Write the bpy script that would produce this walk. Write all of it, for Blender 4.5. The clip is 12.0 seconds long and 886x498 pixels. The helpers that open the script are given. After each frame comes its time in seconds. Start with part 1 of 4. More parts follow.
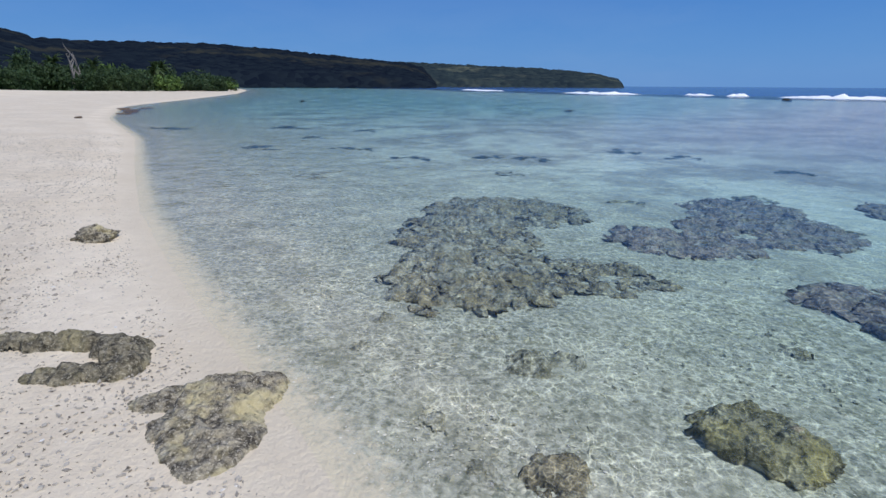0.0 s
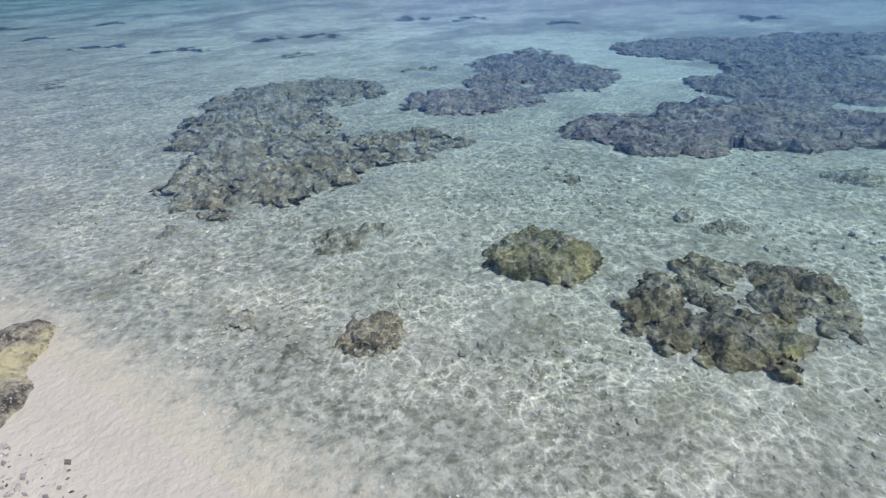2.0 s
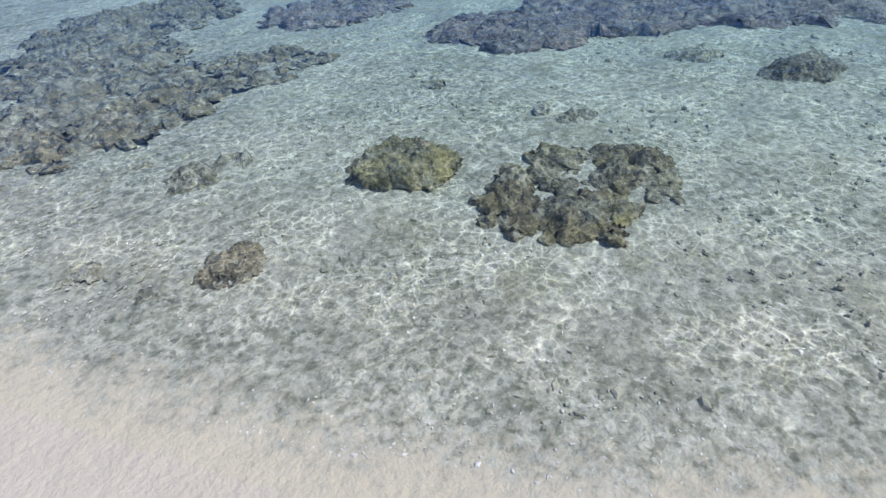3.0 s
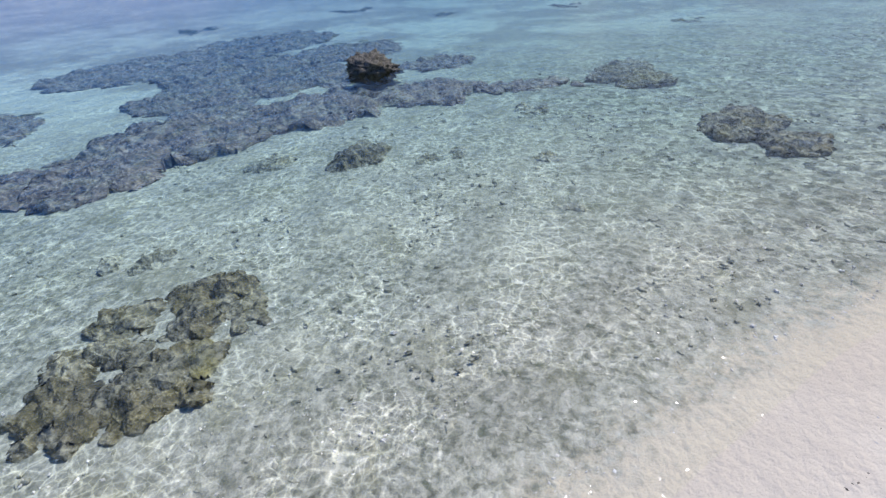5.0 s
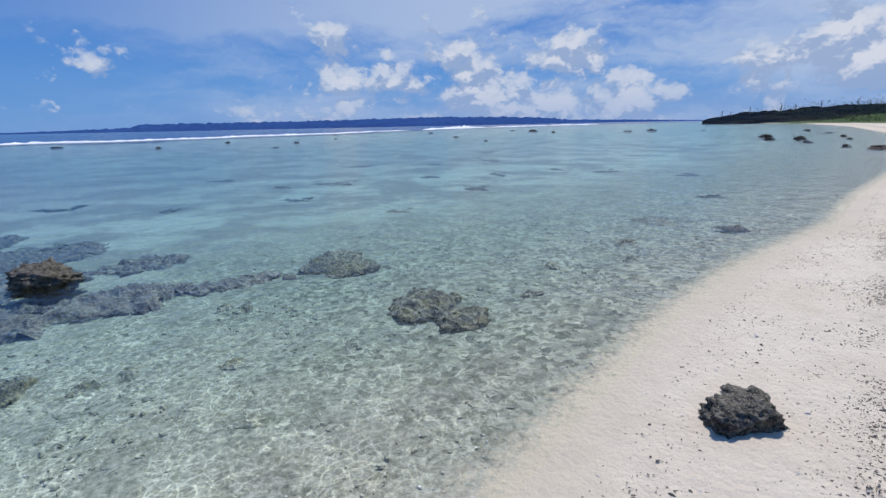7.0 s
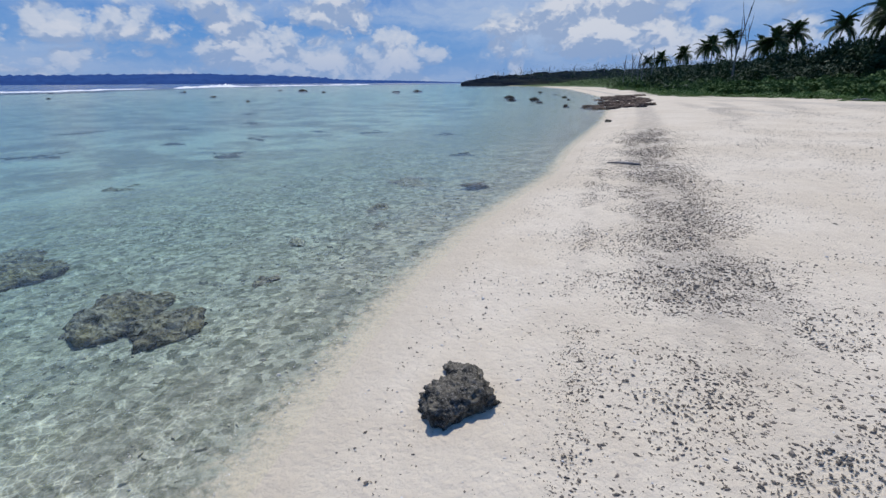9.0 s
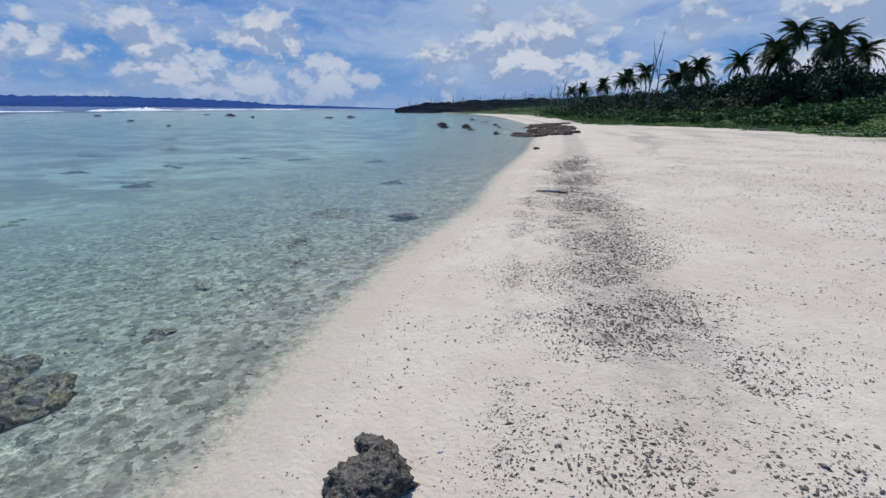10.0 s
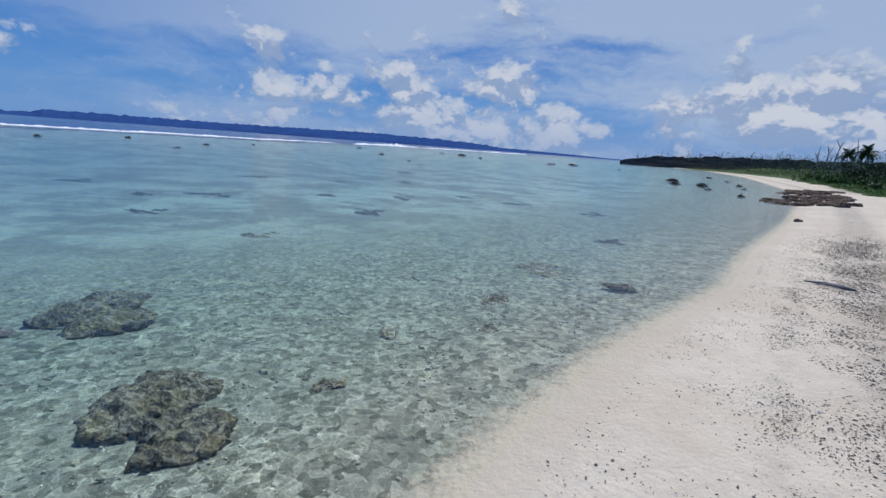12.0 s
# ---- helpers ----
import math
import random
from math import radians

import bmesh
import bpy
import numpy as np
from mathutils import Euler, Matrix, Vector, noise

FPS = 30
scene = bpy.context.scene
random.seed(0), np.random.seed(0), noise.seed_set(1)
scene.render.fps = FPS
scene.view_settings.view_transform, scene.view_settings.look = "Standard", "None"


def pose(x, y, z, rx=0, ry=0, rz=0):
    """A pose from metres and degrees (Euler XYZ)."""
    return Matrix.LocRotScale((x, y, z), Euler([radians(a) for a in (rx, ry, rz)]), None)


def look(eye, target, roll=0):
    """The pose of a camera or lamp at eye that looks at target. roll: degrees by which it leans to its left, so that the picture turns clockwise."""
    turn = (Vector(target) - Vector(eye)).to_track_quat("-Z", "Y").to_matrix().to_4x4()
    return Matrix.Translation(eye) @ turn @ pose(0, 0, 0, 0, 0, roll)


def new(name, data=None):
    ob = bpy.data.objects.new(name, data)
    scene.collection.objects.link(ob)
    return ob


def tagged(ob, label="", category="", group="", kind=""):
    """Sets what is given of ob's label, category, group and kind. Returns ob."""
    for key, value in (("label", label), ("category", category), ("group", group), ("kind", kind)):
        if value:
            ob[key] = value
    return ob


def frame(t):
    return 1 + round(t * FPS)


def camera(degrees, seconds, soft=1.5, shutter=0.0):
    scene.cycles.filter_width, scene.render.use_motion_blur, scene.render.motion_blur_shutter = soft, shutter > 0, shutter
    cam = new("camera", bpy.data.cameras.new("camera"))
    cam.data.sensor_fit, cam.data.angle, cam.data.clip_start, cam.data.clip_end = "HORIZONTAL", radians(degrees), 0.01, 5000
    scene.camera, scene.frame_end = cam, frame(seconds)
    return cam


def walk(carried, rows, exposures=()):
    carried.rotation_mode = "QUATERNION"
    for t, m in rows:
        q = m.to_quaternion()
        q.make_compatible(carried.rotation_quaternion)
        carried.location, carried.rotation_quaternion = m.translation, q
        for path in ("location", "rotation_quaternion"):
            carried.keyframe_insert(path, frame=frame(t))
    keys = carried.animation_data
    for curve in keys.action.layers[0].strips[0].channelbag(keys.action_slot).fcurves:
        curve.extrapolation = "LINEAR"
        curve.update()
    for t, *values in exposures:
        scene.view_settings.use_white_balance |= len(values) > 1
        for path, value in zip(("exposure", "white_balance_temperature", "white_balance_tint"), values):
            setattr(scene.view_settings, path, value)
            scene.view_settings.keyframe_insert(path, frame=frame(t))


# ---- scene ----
cam = camera(83.3, 12.0)
PATH = [
    (0.0, pose(0.459, 0.938, 1.736, 71.80, -0.30, -0.42)),
    (0.5, pose(0.444, 0.937, 1.732, 72.28, -1.70, -6.61)),
    (1.0, pose(0.488, 0.939, 1.720, 71.61, -1.75, -10.80)),
    (1.5, pose(0.580, 0.957, 1.612, 66.82, -0.79, -16.26)),
    (2.0, pose(0.688, 0.949, 1.585, 58.81, 2.62, -22.89)),
    (2.5, pose(0.811, 0.826, 1.554, 52.66, 3.32, -29.22)),
    (2.7, pose(0.854, 0.789, 1.529, 50.47, 3.54, -31.62)),
    (4.3, pose(1.434, 0.437, 1.602, 52.44, 3.21, -58.89)),
    (4.5, pose(1.477, 0.404, 1.573, 55.19, 4.02, -64.15)),
    (5.0, pose(1.561, 0.337, 1.537, 57.44, 3.34, -74.10)),
    (5.5, pose(1.641, 0.207, 1.563, 60.18, 2.47, -83.47)),
    (6.0, pose(1.660, -0.014, 1.587, 64.52, 2.47, -92.42)),
    (6.5, pose(1.687, -0.185, 1.674, 71.71, 2.50, -96.48)),
    (6.7, pose(1.707, -0.277, 1.683, 74.06, 1.93, -97.78)),
    (8.3, pose(2.081, -0.801, 1.678, 72.45, -1.04, -113.51)),
    (8.5, pose(2.099, -0.877, 1.638, 70.35, -0.73, -117.95)),
    (9.0, pose(2.129, -1.108, 1.646, 71.51, 0.26, -124.55)),
    (9.5, pose(2.159, -1.305, 1.684, 74.06, -0.02, -128.98)),
    (10.0, pose(2.327, -1.427, 1.682, 74.31, -0.45, -131.80)),
    (10.5, pose(2.498, -1.533, 1.696, 74.71, -1.48, -132.44)),
    (11.0, pose(2.661, -1.729, 1.672, 75.70, -1.99, -128.31)),
    (11.5, pose(2.893, -1.847, 1.697, 78.17, -4.30, -116.17)),
    (12.0, pose(3.124, -1.876, 1.713, 78.38, -4.19, -107.14)),
]
walk(cam, PATH, [(0.0, -0.1, 6400, 12), (2.5, 0.0, 6350, 13), (4.6, 0.1, 6300, 17), (6.0, 0.02, 6350, 15), (8.5, -0.12, 6400, 12), (12.0, -0.2, 6350, 12)])

# ---- light ----
SUN_AZ, SUN_EL = 128.0, 60.0
sun_from = Vector((math.sin(radians(SUN_AZ)) * math.cos(radians(SUN_EL)),
                   math.cos(radians(SUN_AZ)) * math.cos(radians(SUN_EL)), math.sin(radians(SUN_EL))))
sun = new("sun", bpy.data.lights.new("sun", "SUN"))
sun.data.energy, sun.data.angle, sun.data.color = 3.4, radians(0.53), (1.0, 0.965, 0.92)
sun.matrix_world = look(sun_from * 50, (0, 0, 0))


class Nodes:
    """A short way to write node trees."""

    def __init__(self, tree):
        self.tree = tree
        tree.nodes.clear()

    def add(self, kind, settings=None, **inputs):
        n = self.tree.nodes.new(kind)
        for k, v in (settings or {}).items():
            setattr(n, k, v)
        for k, v in inputs.items():
            key = int(k[1:]) if k[0] == "i" and k[1:].isdigit() else k.replace("_", " ")
            self.put(n.inputs[key], v)
        return n

    def put(self, socket, v):
        if isinstance(v, bpy.types.NodeSocket):
            self.tree.links.new(v, socket)
        elif isinstance(v, bpy.types.Node):
            self.tree.links.new(v.outputs[0], socket)
        elif isinstance(v, (tuple, list)) and len(v) == 3 and socket.type == "RGBA":
            socket.default_value = (*v, 1.0)
        else:
            socket.default_value = v

    def math(self, op, a, b=0.0, c=0.0, clamp=False):
        n = self.add("ShaderNodeMath", {"operation": op, "use_clamp": clamp})
        for i, v in enumerate((a, b, c)):
            self.put(n.inputs[i], v)
        return n.outputs[0]

    def ramp(self, v, lo, hi, a=0.0, b=1.0, smooth=True):
        n = self.add("ShaderNodeMapRange", {"interpolation_type": "SMOOTHSTEP" if smooth else "LINEAR"})
        for i, q in enumerate((v, lo, hi, a, b)):
            self.put(n.inputs[i], q)
        return n.outputs[0]

    def mix(self, f, a, b, blend="MIX"):
        n = self.add("ShaderNodeMix", {"data_type": "RGBA", "blend_type": blend})
        self.put(n.inputs[0], f)
        self.put(n.inputs[6], a)
        self.put(n.inputs[7], b)
        return n.outputs[2]

    def noise(self, vec, scale, detail=4.0, rough=0.55, distort=0.0):
        return self.add("ShaderNodeTexNoise", None, Vector=vec, Scale=scale, Detail=detail, Roughness=rough, Distortion=distort)

    def position(self):
        return self.add("ShaderNodeNewGeometry").outputs["Position"]

    def scaled(self, vec, xyz):
        n = self.add("ShaderNodeVectorMath", {"operation": "MULTIPLY"})
        self.put(n.inputs[0], vec)
        n.inputs[1].default_value = xyz
        return n.outputs[0]

    def attribute(self, name):
        return self.add("ShaderNodeAttribute", {"attribute_name": name}).outputs["Fac"]

    def bump(self, h, strength, distance):
        return self.add("ShaderNodeBump", None, Strength=strength, Distance=distance, Height=h).outputs[0]


def material(name):
    m = bpy.data.materials.new(name)
    m.use_nodes = True
    return m, Nodes(m.node_tree)


def finish(k, shader):
    k.add("ShaderNodeOutputMaterial", None, Surface=shader)


# ---- world: tropical sky with fair-weather cumulus ----
world = bpy.data.worlds.new("sky")
scene.world = world
world.use_nodes = True
k = Nodes(world.node_tree)
sky = k.add("ShaderNodeTexSky", {"sky_type": "NISHITA", "sun_disc": False, "sun_elevation": radians(SUN_EL),
                                 "sun_rotation": radians(SUN_AZ), "altitude": 0.0, "air_density": 1.15, "dust_density": 0.25, "ozone_density": 4.0})
ray = k.add("ShaderNodeTexCoord").outputs["Generated"]
sep = k.add("ShaderNodeSeparateXYZ", None, Vector=ray)
up = sep.outputs[2]
# cloud cover: piled up over the sea and the far shore, thin elsewhere
east = k.math("ADD", k.math("MULTIPLY", sep.outputs[0], 0.643), k.math("MULTIPLY", sep.outputs[1], -0.766))
sea = k.ramp(east, 0.0, 0.85)
cover = k.math("ADD", k.ramp(east, -0.15, 0.25, -0.75, -0.22), k.ramp(east, 0.25, 0.85, 0.0, 0.23))
tall = k.scaled(ray, (1.0, 1.0, 1.45))
warp = k.noise(tall, 6.0, 5.0, 0.55)
turn = k.add("ShaderNodeVectorMath", {"operation": "MULTIPLY_ADD"}, i0=warp.outputs[1], i1=(0.10, 0.10, 0.10), i2=tall).outputs[0]
fray = k.noise(tall, 48.0, 5.0, 0.6)
turn = k.add("ShaderNodeVectorMath", {"operation": "MULTIPLY_ADD"}, i0=fray.outputs[1], i1=(0.022, 0.022, 0.022), i2=turn).outputs[0]


def heads(at):
    """Rounded cumulus heads, large ones carrying smaller ones."""
    big = k.add("ShaderNodeTexVoronoi", {"feature": "SMOOTH_F1"}, Vector=at, Scale=8.0, Detail=3.0, Roughness=0.55, Lacunarity=2.3, Smoothness=0.35)
    return k.math("SUBTRACT", 1.0, big.outputs["Distance"])


billow = heads(turn)
above = heads(k.add("ShaderNodeVectorMath", {"operation": "ADD"}, i0=turn, i1=(0.0, 0.0, 0.03)).outputs[0])
groups = k.noise(tall, 4.2, 4.0, 0.55).outputs[0]
bank = k.math("ADD", k.ramp(up, 0.0, 0.05, -0.02, 0.06), k.ramp(up, 0.09, 0.24, 0.0, -0.34))
mass = k.math("ADD", k.math("ADD", k.math("MULTIPLY", billow, 0.62), k.math("MULTIPLY", groups, 1.15)), k.math("ADD", bank, cover))
puff = k.ramp(mass, 0.46, 0.64)
core = k.ramp(mass, 0.58, 0.82)
# grey-white layer cloud, streaked, over the seaward half of the sky
veil = k.noise(k.scaled(turn, (1.0, 1.0, 3.2)), 2.3, 6.0, 0.6).outputs[0]
veil = k.math("MULTIPLY", k.ramp(k.math("ADD", veil, k.ramp(up, 0.04, 0.26, -0.04, 0.14)), 0.36, 0.64), k.math("ADD", k.math("MULTIPLY", sea, 0.94), 0.06))
shade = k.ramp(k.math("ADD", k.math("SUBTRACT", billow, above), k.math("MULTIPLY", k.math("SUBTRACT", warp.outputs[0], 0.5), 0.35)), -0.12, 0.16)
cloud = k.mix(shade, (3.5, 4.7, 6.9), k.mix(core, (6.0, 6.9, 8.3), (7.7, 8.1, 8.8)))
blue = k.mix(0.88, sky.outputs[0], k.mix(k.ramp(up, 0.0, 0.28), (1.0, 3.3, 7.6), (0.32, 1.9, 6.5)))
tone = k.mix(k.math("MULTIPLY", veil, 0.85), blue, (5.0, 6.3, 8.3))
tone = k.mix(k.math("MULTIPLY", puff, 0.88), tone, cloud)
# distant haze low over the sea
tone = k.mix(k.math("MULTIPLY", k.ramp(up, 0.0, 0.09, 0.55, 0.0), sea), tone, (2.5, 4.1, 7.2))
back = k.add("ShaderNodeBackground", None, Color=tone, Strength=0.09)
k.add("ShaderNodeOutputWorld", None, Surface=back)

# ---- the lie of the shore ----
# s runs along the beach (the way walked), n out to sea; the water stands at z = 0
UX, UY, NX, NY = 0.6561, -0.7547, 0.7547, 0.6561
SHORE_S = [-3600, -260, -200, -150, -98, -68, -48, -32, -20, -12.4, -8.5, -6.1, -4.8, -2.5, -1.5, -0.6, 0.6, 1.9, 2.8, 6, 8, 9.6, 11.9, 15.8, 25.3, 42, 60, 90, 130, 200, 300, 420, 445, 3600]
SHORE_N = [320, 90, 75, 58, 36, 20, 9, 5.6, 4.5, 3.0, 2.31, 2.06, 1.95, 1.84, 1.74, 1.7, 1.78, 1.97, 2.09, 2.1, 1.92, 1.6, 1.15, 0.9, -0.28, -1.6, -2, 0, 3, 15, 60, 92, -60, -900]
GREEN_S = [-3600, -200, -150, -125, -100, -30, 10, 28, 40, 47, 52, 57, 80, 150, 300, 420, 450, 3600]
GREEN_N = [250, 62, 42, 14, -2, -17, -17, -16, -15.5, -14, -11, -8, -8, -3, 52, 84, -80, -950]
RISE_E = [0, 0.3, 0.9, 1.8, 3.5, 8, 15, 22, 34, 55, 120, 400, 3600]
RISE_Z = [0, 0.025, 0.075, 0.13, 0.2, 0.33, 0.55, 0.9, 2.2, 3.4, 6, 14, 30]
DROP_D = [0, 0.35, 0.9, 1.6, 3, 5, 9, 30, 60, 3600]
DROP_Z = [0, -0.03, -0.085, -0.14, -0.2, -0.25, -0.33, -0.42, -0.3, -0.3]


def shore(s):
    return np.interp(s, SHORE_S, SHORE_N)


def reef(s):
    return 106 + np.minimum(60, 0.0014 * np.square(s)) + 3.0 * np.sin(np.asarray(s) * 0.11) + 1.6 * np.sin(np.asarray(s) * 0.31)


def ground_z(s, n):
    d = n - shore(s)
    z = np.where(d > 0, np.interp(d, DROP_D, DROP_Z), np.interp(-d, RISE_E, RISE_Z) * np.interp(s, [-130, -25], [0.1, 1.0]))
    over = n - reef(s)
    return np.where(over > 0, z - np.minimum(9.0, over * 0.4), z)


def xy(s, n):
    return s * UX + n * NX, s * UY + n * NY


def sn(x, y):
    return x * UX + y * UY, x * NX + y * NY


def floor_at(x, y):
    s, n = sn(x, y)
    return float(ground_z(s, n))


def polar(az, d):
    """A place d metres away from the walk, in a compass direction."""
    return 1.8 + d * math.sin(radians(az)), -0.3 + d * math.cos(radians(az))


def spread(lo, hi, step, far, growth=1.16):
    mid = list(np.arange(lo, hi + 1e-6, step))
    up_, dn = [], []
    v, h = mid[-1], step
    while v < far[1]:
        h *= growth
        v += h
        up_.append(v)
    v, h = mid[0], step
    while v > far[0]:
        h *= growth
        v -= h
        dn.append(v)
    return np.array(dn[::-1] + mid + up_)


def grid_mesh(name, X, Y, Z, smooth=True):
    r, c = X.shape
    i = np.arange(r * c).reshape(r, c)
    quads = np.stack([i[:-1, :-1], i[:-1, 1:], i[1:, 1:], i[1:, :-1]], -1).reshape(-1, 4)
    me = bpy.data.meshes.new(name)
    me.from_pydata(np.stack([X, Y, Z], -1).reshape(-1, 3).tolist(), [], quads.tolist())
    if smooth:
        me.shade_smooth()
    return me


def flip_up(me):
    """Turn faces so that they look up."""
    if sum(p.normal.z for p in me.polygons[:200]) < 0:
        me.flip_normals()


def store(me, name, values):
    a = me.attributes.new(name, "FLOAT", "POINT")
    a.data.foreach_set("value", np.asarray(values, dtype=np.float32).ravel())


def hash_noise(x, y, scale, seed=0.0, octaves=4):
    return np.array([noise.fractal((a * scale, b * scale, seed), 0.9, 2.1, octaves) for a, b in zip(np.ravel(x), np.ravel(y))]).reshape(np.shape(x))

# ---- materials ----
def mat_ground():
    m, k = material("coral_sand")
    p = k.position()
    big = k.noise(p, 0.55, 3.0).outputs[0]
    mid = k.noise(p, 6.0, 4.0, 0.6).outputs[0]
    fine = k.noise(p, 160.0, 3.0, 0.7).outputs[0]
    sand = k.mix(k.ramp(big, 0.35, 0.65), (0.67, 0.575, 0.425), (0.735, 0.645, 0.495))
    sand = k.mix(k.ramp(mid, 0.3, 0.75, 0.0, 0.35), sand, (0.52, 0.435, 0.325))
    sand = k.mix(k.ramp(fine, 0.25, 0.42, 0.4, 0.0), sand, (0.42, 0.37, 0.32))
    # coral grit
    grit = k.add("ShaderNodeTexVoronoi", {"feature": "F1"}, Vector=p, Scale=42.0, Randomness=1.0)
    speck = k.math("LESS_THAN", grit.outputs["Distance"], k.math("MULTIPLY", k.add("ShaderNodeSeparateColor", None, Color=grit.outputs["Color"]).outputs[0], 0.28))
    wrack = k.attribute("wrack")
    sand = k.mix(k.math("MULTIPLY", speck, k.ramp(wrack, 0.0, 1.0, 0.12, 0.7)), sand, (0.17, 0.155, 0.14))
    sand = k.mix(k.math("MULTIPLY", k.ramp(k.math("ADD", wrack, k.math("MULTIPLY", k.math("SUBTRACT", k.noise(p, 1.1, 5.0, 0.65).outputs[0], 0.5), 0.9)), 0.15, 0.9, 0.0, 0.5), k.ramp(mid, 0.33, 0.6, 0.3, 1.0)), sand, (0.30, 0.26, 0.21))
    # sea bed: rubble, algae and pale sand
    warp = k.noise(p, 5.0, 3.0).outputs[1]
    q = k.add("ShaderNodeVectorMath", {"operation": "MULTIPLY_ADD"}, i0=warp, i1=(0.09, 0.09, 0.09), i2=p).outputs[0]
    rub = k.add("ShaderNodeTexVoronoi", {"feature": "F1"}, Vector=q, Scale=15.0)
    rub2 = k.add("ShaderNodeTexVoronoi", {"feature": "F1"}, Vector=q, Scale=34.0)
    tone = k.add("ShaderNodeSeparateColor", None, Color=rub.outputs["Color"]).outputs[0]
    tone2 = k.add("ShaderNodeSeparateColor", None, Color=rub2.outputs["Color"]).outputs[1]
    bed = k.mix(tone, (0.22, 0.23, 0.172), (0.53, 0.525, 0.435))
    rub3 = k.add("ShaderNodeTexVoronoi", {"feature": "F1"}, Vector=q, Scale=62.0)
    tone3 = k.add("ShaderNodeSeparateColor", None, Color=rub3.outputs["Color"]).outputs[0]
    bed = k.mix(k.ramp(k.noise(p, 3.0, 3.0).outputs[0], 0.35, 0.65, 0.08, 0.42), bed, k.mix(k.ramp(tone2, 0.15, 0.9), (0.15, 0.155, 0.115), (0.60, 0.585, 0.50)))
    bed = k.mix(k.ramp(tone3, 0.72, 0.95, 0.0, 0.75), bed, (0.10, 0.105, 0.08))
    bed = k.mix(k.math("GREATER_THAN", tone2, 0.955), bed, (0.54, 0.525, 0.455))
    bed = k.mix(k.math("LESS_THAN", tone2, 0.05), bed, (0.13, 0.15, 0.11))
    sandy = k.ramp(k.noise(p, 0.8, 4.0, 0.6).outputs[0], 0.46, 0.62)
    bed = k.mix(k.math("MULTIPLY", sandy, 0.7), bed, (0.48, 0.47, 0.39))
    mott = k.ramp(k.noise(q, 19.0, 4.0, 0.65).outputs[0], 0.34, 0.66)
    bed = k.mix(0.5, bed, k.mix(mott, (0.15, 0.158, 0.12), (0.60, 0.59, 0.51)))
    patch = k.ramp(k.noise(p, 1.7, 5.0, 0.65).outputs[0], 0.56, 0.70)
    bed = k.mix(k.math("MULTIPLY", patch, 0.5), bed, (0.19, 0.19, 0.12))
    depth = k.attribute("depth")
    far = k.attribute("offshore")
    # pale offshore sand, with some cloud reflection put into its colour
    bed = k.mix(far, bed, k.mix(k.ramp(k.noise(k.scaled(p, (0.34, 0.34, 0.34)), 1.0, 8.0, 0.72).outputs[0], 0.44, 0.58), (0.68, 0.67, 0.58), (0.33, 0.315, 0.27)))
    # weed-dark bed, with caustic contrast put into its light and dark tones
    weed_caustics = k.math("MULTIPLY", k.attribute("weed_caustics"), k.ramp(k.noise(p, 2.2, 5.0, 0.6).outputs[0], 0.25, 0.6, 0.78, 1.0))
    bed = k.mix(k.math("MULTIPLY", weed_caustics, 0.72), bed, k.mix(tone, (0.035, 0.055, 0.04), (0.40, 0.44, 0.36)))
    # reef flat: lavender bed, sky reflection partly put into the colour
    bed = k.mix(k.math("MULTIPLY", k.attribute("reef_flat"), 0.8), bed, k.mix(k.noise(p, 0.5, 5.0, 0.6).outputs[0], (0.21, 0.18, 0.22), (0.44, 0.39, 0.43)))
    # wet margin
    sand = k.mix(k.ramp(depth, -0.045, 0.0, 0.0, 0.6), sand, (0.57, 0.49, 0.36))
    sand = k.mix(k.ramp(depth, 0.0, 0.05, 0.0, 0.7), sand, (0.47, 0.455, 0.375))
    col = k.mix(k.ramp(k.math("ADD", depth, k.math("ADD", k.math("MULTIPLY", k.math("SUBTRACT", mid, 0.5), 0.03), k.math("MULTIPLY", k.math("SUBTRACT", k.noise(p, 26.0, 3.0, 0.6).outputs[0], 0.5), 0.05))), 0.004, 0.034), sand, bed)
    # green ground cover inland
    green = k.mix(k.noise(p, 2.5, 5.0, 0.7).outputs[0], (0.03, 0.06, 0.015), (0.09, 0.14, 0.035))
    col = k.mix(k.attribute("green"), col, green)
    h = k.math("ADD", k.math("MULTIPLY", fine, 0.25), k.math("ADD", mid, k.math("MULTIPLY", k.noise(p, 24.0, 4.0, 0.6).outputs[0], 0.8)))
    b = k.add("ShaderNodeBsdfPrincipled", None, Base_Color=col, Roughness=0.92, Normal=k.bump(h, 0.6, 0.03))
    b.inputs["Specular IOR Level"].default_value = 0.2
    finish(k, b)
    return m


